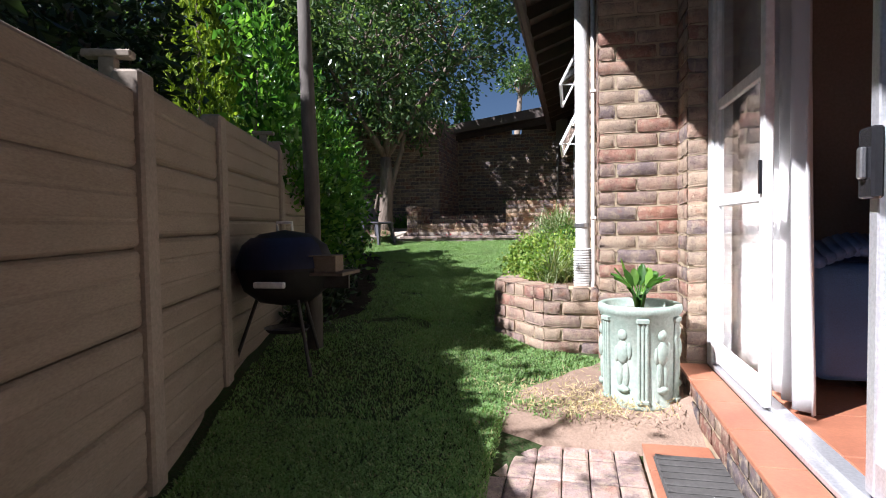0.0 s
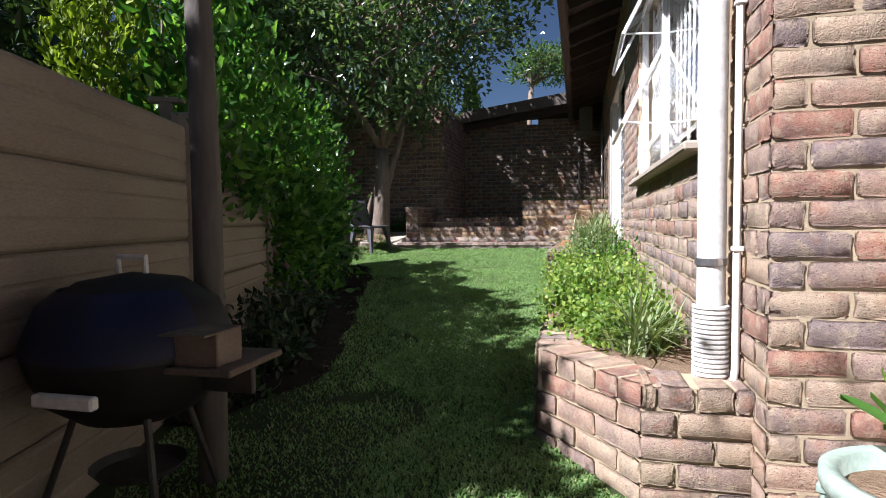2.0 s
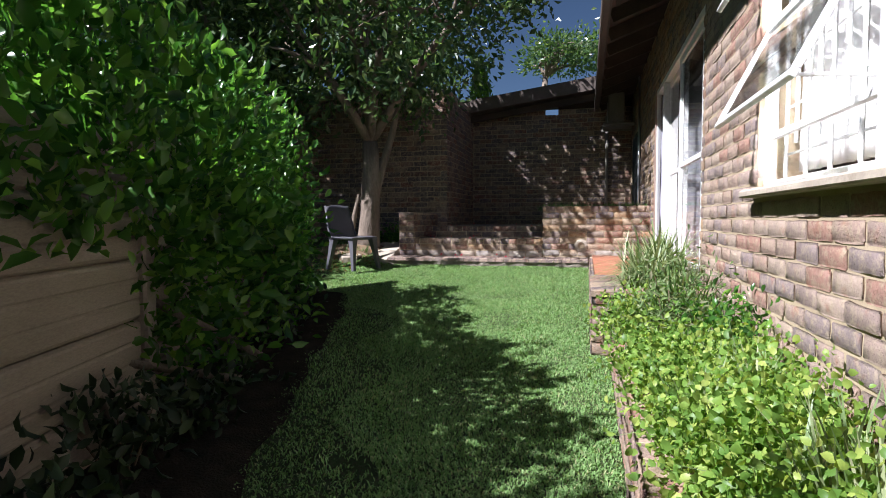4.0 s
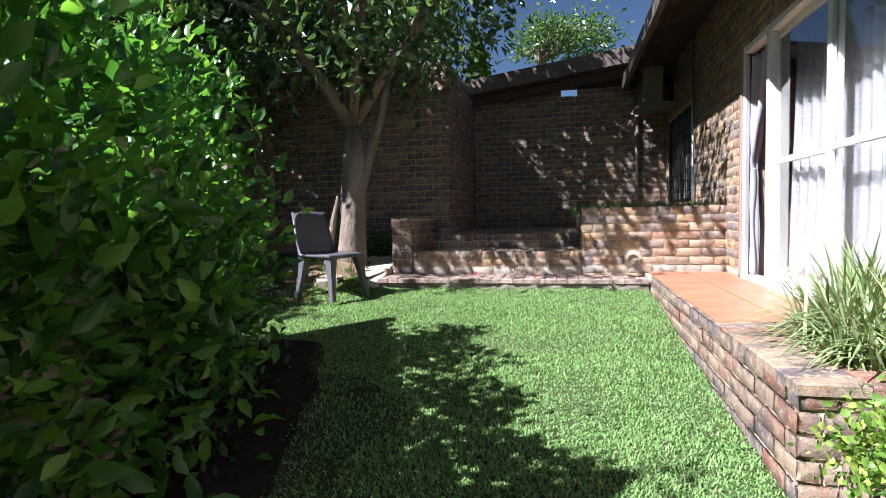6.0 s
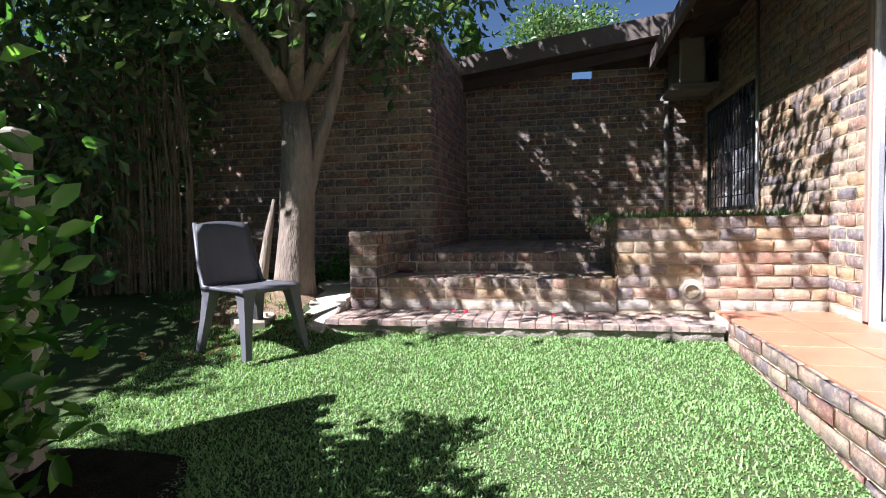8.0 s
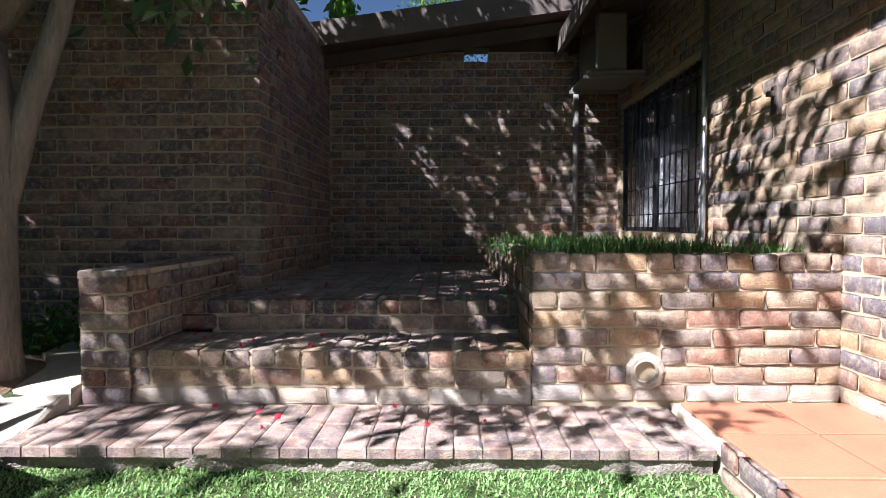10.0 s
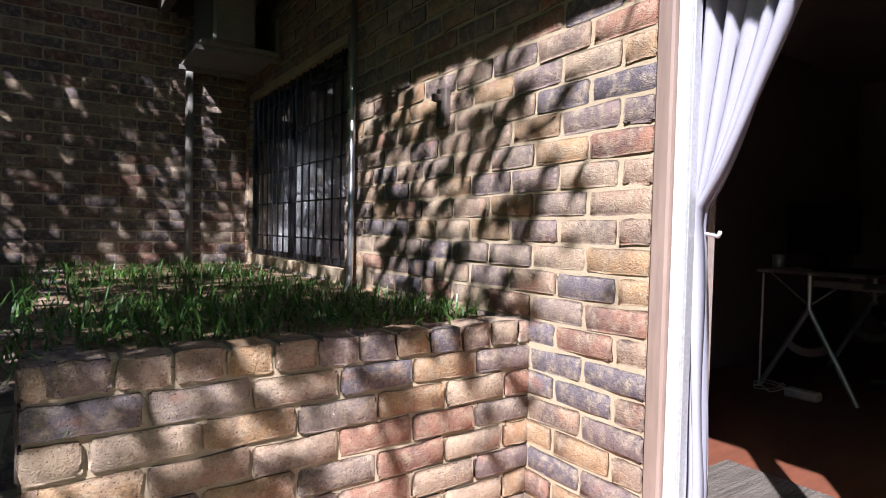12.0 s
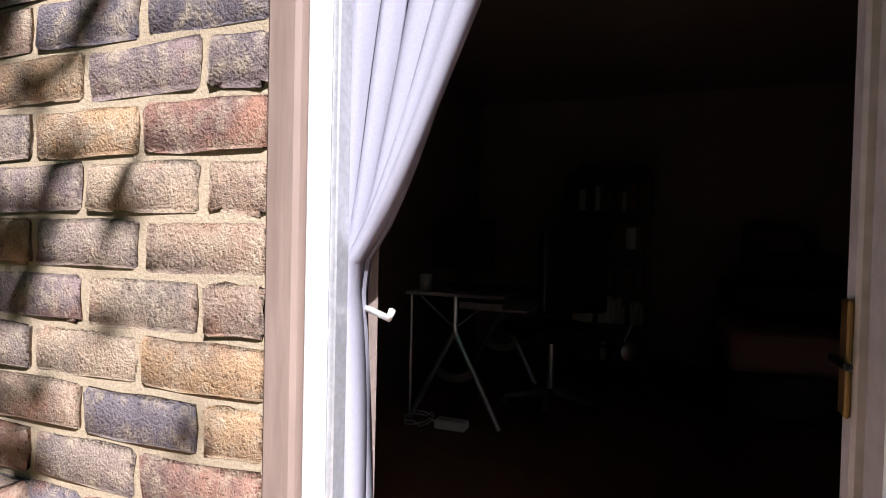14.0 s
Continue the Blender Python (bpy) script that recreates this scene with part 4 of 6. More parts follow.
tree("dark_evergreen", "dark evergreen tree against the boundary wall", [(-6.4, 12.6, 0.8), (-6.4, 12.6, 2.5)], [0.14, 0.09], (-6.4, 12.5, 3.6), (1.5, 1.3, 2.6), 240, 60, 0.24, 0.13, TREE_LEAF, group="evergreens behind the fence")


def conifer(name, label, base, height, radius, count, mat, slim=1.0):
    t = thing(name, base, label, "conifer")
    bm = tube(bmesh.new(), [(0, 0, -0.2), (0, 0, height * 0.9)], [0.07, 0.01], 8)
    part("trunk", bm, BARK, t)
    z = rng.uniform(0.03, 1.0, count) ** 0.85
    a = rng.uniform(0, 2 * np.pi, count)
    lobes = 1 + 0.22 * np.sin(a * 5 + z * 17) + 0.14 * np.sin(a * 11 - z * 31)
    r = radius * (1 - z) ** 0.6 * np.minimum(1, z * 9) * lobes * rng.uniform(0.72, 1.02, count)
    p = np.stack([r * np.cos(a), r * np.sin(a), z * height], 1)
    p = p[open_to_sun(p + np.array(base))]
    v, f = leaves(p, 0.085 * slim, 0.4, 0.9, np.array([0, 0, height * 0.2]), 0.05)
    sheet("crown", v, f, mat, t)
    return t


# Two close crowns added to cut the sky light on the fence.
tree("dark_evergreen", "dense dark evergreen close behind the fence", [(-2.9, 2.0, 0.2), (-2.9, 2.0, 1.8)], [0.1, 0.07], (-2.9, 2.0, 2.9), (0.85, 1.5, 1.6), 190, 60, 0.18, 0.11, DARK_LEAF, group="evergreens behind the fence")
tree("dark_evergreen", "dense dark evergreen close behind the fence", [(-3.5, 4.5, 0.3), (-3.5, 4.5, 1.8)], [0.1, 0.07], (-3.5, 4.3, 2.6), (0.7, 0.9, 1.1), 100, 55, 0.17, 0.10, DARK_LEAF, group="evergreens behind the fence")
# Added crown that keeps sun off the foot of the shrub.
tree("dark_evergreen", "low dark evergreen added behind the fence to shade the shrub", [(-5.0, 6.4, 0.4), (-5.0, 6.4, 1.6)], [0.1, 0.07], (-5.0, 6.4, 2.0), (0.9, 1.2, 1.3), 160, 60, 0.2, 0.12, DARK_LEAF, group="evergreens behind the fence")
conifer("golden_conifer", "bright lime golden conifer behind the fence", (-3.85, 6.35, 0.4), 3.9, 0.6, 9000, LIME_LEAF)
conifer("cypress", "bright green cypress tip behind the low roof", (-3.36, 18.5, 0.9), 4.4, 0.6, 6500, CYPRESS, 1.3)


def glossy_shrub():
    t = thing("glossy_shrub", (-3.1, 7.4, 0.45), "tall glossy-leaved green shrub along the fence", "shrub")
    centres = []
    while len(centres) < 600:
        p = np.array([rng.uniform(-4.0, -2.1), rng.uniform(5.55, 9.75), rng.uniform(0.7, 3.8)])
        lim = float(np.interp(p[1], [5.5, 6.2, 8.2, 8.9, 9.4, 9.8], [-2.38, -2.58, -2.88, -3.2, -3.42, -3.65])) + 0.16 * noise.noise(Vector(p * 1.6)) - max(0, 1.5 - p[2]) * 0.1
        low = 1.45 if p[1] < 6.9 else 0.6
        if lim - 0.5 < p[0] < lim - max(0, p[2] - 2.6) * 0.35 and p[2] > low and p[2] < float(np.interp(p[1], [5.5, 6.2, 6.8, 7.4, 9.7], [2.9, 3.3, 3.1, 2.65, 2.55])) + 0.3 * noise.noise(Vector((p[1] * 2.3, 4, 0))):
            centres.append(p)
    centres = np.array(centres)
    for k in range(14):
        tip = centres[rng.integers(len(centres))]
        bm = tube(bmesh.new(), [(rng.normal(0, 0.15), rng.uniform(-1.3, 1.3), -0.2), ((tip[0] + 3.1) * 0.5, (tip[1] - 7.4) * 0.9, (tip[2] - 0.45) * 0.5), tuple(tip - np.array([3.1 * -1, 7.4, 0.45]))], [0.03, 0.02, 0.006], 6)
        part("stem", bm, BARK, t, "", True)
    p = np.concatenate([clustered(centres[centres[:, 2] > 1.6], 15, 0.12), clustered(centres[centres[:, 2] <= 1.6], 32, 0.13)])
    p = p[open_to_sun(p)]
    p = p[p[:, 2] > np.where(p[:, 1] < 6.9, 1.3, 0.5)]
    v, f = broad_leaves(p, 0.105, 0.46, 0.45, np.array([-3.5, 7.4, 1.2]))
    sheet("foliage", v - np.array([-3.1, 7.4, 0.45]), f, GLOSSY_LEAF, t, True)
    return t


glossy_shrub()


def low_shrub(name, label, centre, size, count, leaf, mat, wide=0.5, spread=0.09):
    t = thing(name, centre, label, "plant")
    n = max(6, count // 45)
    q = rng.normal(size=(n, 3))
    q /= np.linalg.norm(q, axis=1, keepdims=True)
    c = q * np.array(size) * rng.uniform(0.3, 1.0, (n, 1))
    c[:, 2] = np.abs(c[:, 2])
    bm = bmesh.new()
    for k in range(min(12, n)):
        tube(bm, [(0.2 * c[k][0], 0.2 * c[k][1], -0.03), tuple(c[k] * np.array([0.7, 0.7, 0.6])), tuple(c[k])], [0.006, 0.004, 0.002], 4)
    part("stem", bm, TWIG, t)
    p = clustered(c, 45, spread)
    p = p[p[:, 2] > 0.0]
    v, f = broad_leaves(p, leaf, wide, 0.7)
    sheet("foliage", v, f, mat, t, True)
    return t


def blades(count, length, width, droop, spread, upright=0.6):
    """Arching strap leaves from one root, five points each."""
    a = rng.uniform(0, 2 * np.pi, count)
    lean = rng.uniform(0.1, 1.0, count) * (1 - upright) + 0.15
    L = length * rng.uniform(0.55, 1.1, count)
    root = np.stack([rng.normal(0, spread, count), rng.normal(0, spread, count), np.zeros(count) - 0.01], 1)
    out = np.stack([np.cos(a), np.sin(a), np.zeros(count)], 1)
    side = np.stack([-np.sin(a), np.cos(a), np.zeros(count)], 1)
    rows = []
    steps = (0.0, 0.35, 0.7, 1.0)
    for f in steps:
        h = L * (f * (1 - 0.45 * lean) - droop * lean * f ** 2.2)
        r = L * lean * f * (0.5 + 0.5 * f)
        c = root + out * r[:, None] + np.array([0, 0, 1.0]) * h[:, None]
        w = width * (1 - 0.6 * f) if f < 1 else 0.0005
        rows += [c - side * w / 2, c + side * w / 2]
    verts = np.stack(rows, 1).reshape(-1, 3)
    i = np.arange(count) * 8
    faces = np.concatenate([np.stack([i + 2 * k, i + 2 * k + 1, i + 2 * k + 3, i + 2 * k + 2], 1) for k in range(3)])
    return verts, faces


def tuft(name, label, loc, count, length, width, droop, spread, mat, category="grass", group="", upright=0.6):
    v, f = blades(count, length, width, droop, spread, upright)
    ob = sheet(name, v, f, mat)
    ob.matrix_world = pose(*loc)
    return tagged(ob, label, category, group)


# plants of the lower bed
low_shrub("bushy_herb", "bushy dusty green herb in the planter bed", (-0.34, 7.95, 0.74), (0.28, 0.42, 0.46), 2600, 0.045, SPRIG, 0.3)
low_shrub("bushy_herb", "leafy green bush against the brick wall", (-0.12, 7.55, 0.74), (0.14, 0.3, 0.34), 900, 0.05, GLOSSY_LEAF, 0.45)
for k, (x, y, sx, sy, sz, n) in enumerate(((-0.32, 5.75, 0.27, 0.3, 0.17, 1700), (-0.36, 6.25, 0.26, 0.34, 0.22, 1900), (-0.2, 6.55, 0.2, 0.3, 0.24, 1400),
                                           (-0.42, 6.85, 0.22, 0.34, 0.2, 1500), (-0.2, 7.15, 0.2, 0.3, 0.2, 1200), (-0.45, 7.4, 0.2, 0.3, 0.2, 1200), (-0.3, 5.42, 0.16, 0.15, 0.1, 500), (-0.5, 8.2, 0.2, 0.28, 0.24, 1300), (-0.3, 8.42, 0.26, 0.16, 0.26, 1000))):
    low_shrub("ground_cover", "lime green leafy ground cover spilling over the planter", (x, y, 0.74), (sx, sy, sz), int(n * 2.7), 0.029, CLOVER, 0.75, 0.07)
for k, (x, y, n, ln) in enumerate(((-0.22, 5.30, 130, 0.42), (-0.28, 5.95, 90, 0.45), (-0.25, 6.75, 80, 0.45), (-0.34, 7.3, 80, 0.4), (-0.12, 6.2, 60, 0.4), (-0.45, 6.5, 60, 0.38), (-0.15, 5.65, 60, 0.36))):
    tuft("grass_tuft", "grey-green strappy grass tuft in the planter bed", (x, y, 0.74), int(n * 1.5), ln, 0.013, 0.55, 0.045, STRAP, group="tufts in the planter", upright=0.35)
for x, y, n, ln in ((-0.30, 9.22, 420, 0.72), (-0.36, 8.9, 260, 0.62), (-0.2, 9.45, 300, 0.66)):
    tuft("strappy_lily", "arching strap-leaved lily clump beside the terrace", (x, y, 0.96), n, ln, 0.017, 0.75, 0.07, STRAP, "plant", "lilies by the terrace", 0.3)
tuft("strappy_lily", "dark upright lily clump in the planter", (-0.3, 8.25, 0.74), 170, 0.62, 0.016, 0.4, 0.07, BLADE, "plant", "lilies by the terrace", 0.5)

# grass on the raised bed and under the tree
for k in range(120):
    x, y = rng.uniform(-1.3, -0.06), 12.80 + 3.05 * rng.random() ** 1.5
    tuft("bed_grass", "dark green grass tuft on the raised bed", (x, y, 1.61), 44, 0.19, 0.008, 1.15, 0.11, BLADE, "grass", "grass on the raised bed", 0.1)
for k in range(16):
    tuft("bed_grass", "green grass hanging over the raised bed's edge", (-1.33 + 0.05 * rng.normal(), 12.66 + 0.16 * k, 1.62), 30, 0.17, 0.007, 1.0, 0.05, BLADE, "grass", "grass on the raised bed", 0.1)
for k in range(16):
    x, y = rng.normal(-4.3, 0.3), rng.uniform(11.9, 12.9)
    if (x + 3.98) ** 2 + (y - 12.42) ** 2 > 0.06:
        tuft("wild_grass", "bright green grass tuft under the tree", (x, y, ground_height(x, y)), 60, 0.22, 0.008, 0.6, 0.06, BLADE, "grass", "grass under the tree", 0.35)
for x, y in ((-3.75, 13.2), (-3.6, 13.35), (-3.8, 13.45), (-3.9, 13.1), (-3.65, 13.1)):
    low_shrub("weed", "small leafy weed by the tree", (x, y, ground_height(x, y)), (0.16, 0.16, 0.2), 260, 0.05, GLOSSY_LEAF, 0.4)


def dry_stick_screen():
    t = thing("stick_screen", (-5.36, 12.58, 0.95), "upright screen of dry grey-brown sticks", "screen")
    for k in range(70):
        x = rng.uniform(-0.5, 0.35)
        y = 0.25 * x + rng.normal(0, 0.05)
        h = rng.uniform(1.7, 2.5) - 0.4 * abs(x)
        lean = 0.22 * x + rng.normal(0, 0.05)
        bm = tube(bmesh.new(), [(x, y, -0.05), (x + lean * 0.4, y, h * 0.5), (x - lean * 0.6, y + rng.normal(0, 0.04), h)], [0.011, 0.009, 0.005], 5)
        part("stick", bm, TWIG, t)
    return t


dry_stick_screen()
bm = tube(bmesh.new(), [(0, 0, -0.2), (0.0, 0.01, 1.0), (-0.03, 0.03, 1.9), (-0.06, 0.05, 2.75)], [0.055, 0.052, 0.047, 0.035], 12)
for v in bm.verts:
    v.co.x += 0.006 * noise.noise(v.co * 4)
tagged(solid("gum_pole", bm, POLE, "", smooth=True), "weathered grey gum pole standing by the fence", "pole").matrix_world = pose(-1.80, 4.62, 0.4)
bm = tube(bmesh.new(), [(-0.05, 0, -0.1), (-0.02, 0.02, 0.3), (0.03, 0.03, 0.6), (0.09, 0.03, 0.88)], [0.055, 0.045, 0.035, 0.015], 8)
tagged(solid("dead_stump", bm, BARK, "", smooth=True), "thin dead split trunk beside the tree", "stump").matrix_world = pose(-4.14, 12.38, 0.95)


def lawn():
    """Short turf blades over the lawn, thin on the worn earth and, to imitate shade, along the fence."""
    n = 380000
    y = rng.uniform(1.2, 12.03, n)
    left = np.interp(y, [p[1] for p in FENCE_POSTS] + [10.5, 12.1], [p[0] for p in FENCE_POSTS] + [-4.3, -4.5]) + 0.1
    right = np.interp(y, [1.2, 3.7, 3.85, 4.6, 4.75, 5.2, 8.45, 8.55, 12.1], [-0.42, -0.42, 0.1, 0.1, -0.35, -0.66, -0.66, -0.78, -0.78])
    x = left + rng.random(n) * 1.0 * (right - left)
    worn_here = np.exp(-((x - 0.1) ** 2 / 0.16 + (y - 3.95) ** 2 / 0.12))
    # Turf left out beside the fence so the dark ground deepens the shade.
    under = (x < left + 0.42 + 0.3 * rng.random(n)) & (y > 5.0) & (y < 9.6)
    shade_thinned = (x < left + 1.05 + 0.15 * np.sin(y * 5)) * (y > 3.6) * (y < 9.6) * 0.62 + under * 0.9
    patch = np.array([noise.noise(Vector((a * 2.3, b * 2.3, 0))) for a, b in zip(x, y)])
    keep = rng.random(n) > np.clip(worn_here * 1.1 + shade_thinned + np.clip(patch - 0.25, 0, 1), 0, 0.96)
    x, y, patch = x[keep], y[keep], patch[keep]
    n = len(x)
    z = np.array([ground_height(a, b) for a, b in zip(x, y)]) - 0.004
    root = np.stack([x, y, z], 1)
    a = rng.uniform(0, 2 * np.pi, n)
    out = np.stack([np.cos(a), np.sin(a), np.zeros(n)], 1)
    side = np.stack([-np.sin(a), np.cos(a), np.zeros(n)], 1)
    L = (rng.uniform(0.010, 0.025, n) * (1 + 0.5 * patch))[:, None]
    w = 0.0058
    mid = root + out * L * 0.35 + np.array([0, 0, 0.7]) * L
    tip = root + out * L * rng.uniform(0.5, 1.1, (n, 1)) + np.array([0, 0, 0.85]) * L
    verts = np.stack([root - side * w / 2, root + side * w / 2, mid + side * w / 2, mid - side * w / 2, tip], 1).reshape(-1, 3)
    i = np.arange(n) * 5
    tri = np.concatenate([np.stack([i, i + 1, i + 2], 1), np.stack([i, i + 2, i + 3], 1), np.stack([i + 3, i + 2, i + 4], 1)])
    tagged(sheet("lawn_grass", verts, tri, GRASS), "short green lawn grass, dappled by tree shade", "grass", "", "stuff")


lawn()


# ---- doors and windows ----
def pane(name, x0, x1, y0, y1, z0, z1, parent):
    ob = part(name, boxed(x0, x1, y0, y1, z0, z1), GLASS, parent, "clear glass pane")
    ob.visible_shadow = False
    return ob


def curtain(name, label, loc, rows, mat, folds, depth, slim=0.006):
    """Hanging cloth. rows: (z, y from, y to) from the top down; folds run down it."""
    n = folds * 8
    verts, faces = [], []
    for k, (z, a, b) in enumerate(rows):
        for i in range(n + 1):
            f = i / n
            wave = depth * (0.55 + 0.45 * math.sin(f * 7.3 + k * 0.05)) * math.sin(f * folds * 2 * math.pi + 0.35 * math.sin(k * 0.4 + f * 5))
            verts.append((wave, a + (b - a) * f, z))
    for k in range(len(rows) - 1):
        for i in range(n):
            p = k * (n + 1) + i
            faces.append((p, p + 1, p + n + 2, p + n + 1))
    ob = sheet(name, np.array(verts), np.array(faces), mat, None, True)
    ob.matrix_world = pose(*loc)
    thick = ob.modifiers.new("thickness", "SOLIDIFY")
    thick.thickness = slim
    return tagged(ob, label, "curtain")


def door_leaf(parent, name, x, y0, y1, z0, z1, rails, stile=0.055, mat=None):
    mat = mat or WHITE
    leaf = part(name, boxed(x, x + 0.035, y0, y0 + stile, z0, z1, bevel=0.004), mat, parent)
    part("stile", boxed(x, x + 0.035, y1 - stile, y1, z0, z1, bevel=0.004), mat, leaf)
    for k, (r, h) in enumerate([(z0, 0.10), *rails, (z1 - 0.06, 0.06)]):
        part("rail", boxed(x + 0.002, x + 0.033, y0 + stile, y1 - stile, r, r + h, bevel=0.004), mat, leaf)
    pane("pane", x + 0.014, x + 0.02, y0 + stile - 0.01, y1 - stile + 0.01, z0 + 0.05, z1 - 0.03, leaf)
    return leaf


door_1 = solid("door_1", boxed(0.60, 0.70, 4.225, 4.327, 0.41, 2.52, bevel=0.004), WHITE, label="open white sliding door with glazed panels", category="door")
part("head", boxed(0.60, 0.70, 1.3, 4.222, 2.45, 2.518, bevel=0.004), WHITE, door_1)
part("track", boxed(0.60, 0.72, 1.3, 4.222, 0.410, 0.432, bevel=0.003), ALU, door_1, "silver floor track")
part("track_rib", boxed(0.645, 0.652, 1.3, 4.222, 0.433, 0.447), ALU, door_1)
leaf = door_leaf(door_1, "leaf", 0.612, 3.46, 4.22, 0.448, 2.448, [(1.24, 0.055), (1.72, 0.05)])
part("lock", boxed(0.600, 0.6115, 3.475, 3.495, 1.27, 1.40, bevel=0.003), BLACK, leaf, "black door lock")
leaf = door_leaf(door_1, "leaf", 0.655, 1.42, 2.77, 0.448, 2.448, [], 0.045, ALU)
part("lock", boxed(0.625, 0.654, 2.69, 2.765, 1.22, 1.40, bevel=0.006), BLACK, leaf, "dark metal latch box")
part("latch", boxed(0.61, 0.626, 2.715, 2.74, 1.27, 1.35, bevel=0.004), STEEL, leaf)
curtain("curtain", "white curtain hanging inside the sliding door", (0.755, 0, 0), [(2.44 - k * 0.1, 3.49 - 0.004 * k, 4.74) for k in range(21)], CURTAIN, 11, 0.028)

door_2 = solid("door_2", boxed(-0.012, 0.10, 11.985, 12.036, 0.985, 3.025, bevel=0.006), BROWN_PAINT, label="white sliding door with a peeling brown timber surround", category="door")
part("jamb", boxed(0.004, 0.05, 11.958, 11.984, 0.985, 2.95, bevel=0.004), WHITE, door_2, "white door jamb")
part("jamb", boxed(0.018, 0.05, 11.944, 11.955, 0.985, 2.95, bevel=0.002), ALU, door_2, "white door jamb")
part("head", boxed(0.004, 0.10, 9.16, 11.984, 2.951, 3.02, bevel=0.004), WHITE, door_2)
part("jamb", boxed(0.004, 0.10, 9.105, 9.159, 0.985, 3.02, bevel=0.004), WHITE, door_2, "white door jamb")
part("track", boxed(-0.02, 0.13, 9.16, 11.94, 0.972, 1.0, bevel=0.004), WHITE, door_2, "white sill track")
part("reveal", boxed(0.101, 0.222, 11.99, 12.034, 0.99, 3.025), PLASTER, door_2)
part("meeting_stile", boxed(0.0, 0.061, 11.315, 11.362, 1.005, 2.948, bevel=0.004), WHITE, door_2)
leaf = door_leaf(door_2, "leaf", 0.062, 10.28, 11.372, 1.005, 2.948, [(1.93, 0.045)], 0.06, WHITE)
part("latch", boxed(0.064, 0.09, 11.3725, 11.378, 1.87, 1.99, bevel=0.002), BRASS, leaf, "tarnished brass latch plate")
part("lever", boxed(0.04, 0.10, 11.378, 11.386, 1.922, 1.93, bevel=0.002), BLACK, leaf, "dark latch lever")
leaf = door_leaf(door_2, "leaf", 0.02, 9.17, 10.34, 1.005, 2.948, [(1.93, 0.045)], 0.06, WHITE)
edge = []
for k in range(41):
    z = 2.92 - k * 0.048
    if z > 2.0:
        w = 0.012 + 0.36 * ((z - 2.0) / 0.92) ** 0.74
    else:
        w = 0.012 + 0.035 * min(1.0, (2.0 - z) / 0.7)
    edge.append((z, 11.975, 11.975 - w))
curtain("tied_curtain", "white curtain toned lilac for shade, tied back at the open door", (0.10, 0, 0), edge, LILAC, 5, 0.042)
bm = tube(bmesh.new(), [(0.14, 11.985, 1.935), (0.12, 11.95, 1.935), (0.085, 11.90, 1.93), (0.08, 11.893, 1.942)], 0.005, 8)
tagged(solid("tieback_hook", bm, PLASTIC_WHITE, "", smooth=True), "small white curtain tie-back hook", "hook")
curtain("curtain", "white curtain in folds behind the sliding door", (0.19, 0, 0), [(2.93 - k * 0.095, 9.22, 11.18 + 0.006 * k) for k in range(21)], SHADED_CURTAIN, 15, 0.045)

window_1 = solid("window_1", boxed(0.03, 0.07, 5.225, 5.265, 1.612, 2.965, bevel=0.003), WHITE, label="white steel kitchen window with burglar bars and open sashes", category="window")
for y in (6.54, 7.655):
    part("mullion", boxed(0.025, 0.075, y, y + 0.042, 1.612, 2.965, bevel=0.003), WHITE, window_1)
part("window_head", boxed(0.03, 0.07, 5.267, 7.653, 2.93, 2.965, bevel=0.003), WHITE, window_1)
part("bottom_rail", boxed(0.03, 0.07, 5.267, 6.538, 1.612, 1.645, bevel=0.003), WHITE, window_1)
part("bottom_rail", boxed(0.03, 0.07, 6.584, 7.653, 1.612, 1.645, bevel=0.003), WHITE, window_1)
part("transom", boxed(0.034, 0.066, 6.584, 7.653, 1.84, 1.87, bevel=0.003), WHITE, window_1)
part("transom", boxed(0.034, 0.066, 6.584, 7.653, 2.37, 2.40, bevel=0.003), WHITE, window_1)
pane("pane", 0.046, 0.05, 5.27, 6.535, 1.65, 2.925, window_1)
pane("pane", 0.046, 0.05, 6.59, 7.65, 1.65, 1.835, window_1)
for z in (2.36, 2.915):
    sash = part("sash", boxed(-0.012, 0.012, 0.0, 1.06, -0.03, 0.0, bevel=0.003), WHITE, window_1, "open top-hung window sash")
    sash.matrix_world = pose(0.03, 6.59, z, 0, 27, 0)
    part("sash_rail", boxed(-0.012, 0.012, 0.0, 1.06, -0.51, -0.48, bevel=0.003), WHITE, sash)
    part("sash_stile", boxed(-0.012, 0.012, 0.0, 0.03, -0.479, -0.031, bevel=0.003), WHITE, sash)
    part("sash_stile", boxed(-0.012, 0.012, 1.03, 1.06, -0.479, -0.031, bevel=0.003), WHITE, sash)
    pane("pane", -0.002, 0.002, 0.02, 1.04, -0.49, -0.02, sash)
    stay = tube(bmesh.new(), [(0.04, 6.61, z - 0.46), (-0.18, 6.63, z - 0.44)], 0.006, 6)
    part("stay", stay, WHITE, window_1, "white window stay")
bars = thing("burglar_bars", (0.11, 5.24, 1.61), "white painted steel burglar bars inside the window", "bars")
for k in range(19):
    y = 0.10 + k * 0.128
    short = k % 2
    part("bar", tube(bmesh.new(), [(0, y, 0.20 if short else 0.02), (0, y, 1.2 if short else 1.34)], 0.009, 6), WHITE, bars)
for k in range(6):
    part("cross_bar", tube(bmesh.new(), [(0.008, 0.0, 0.16 + k * 0.22), (0.008, 2.44, 0.16 + k * 0.22)], 0.006, 6), WHITE, bars)
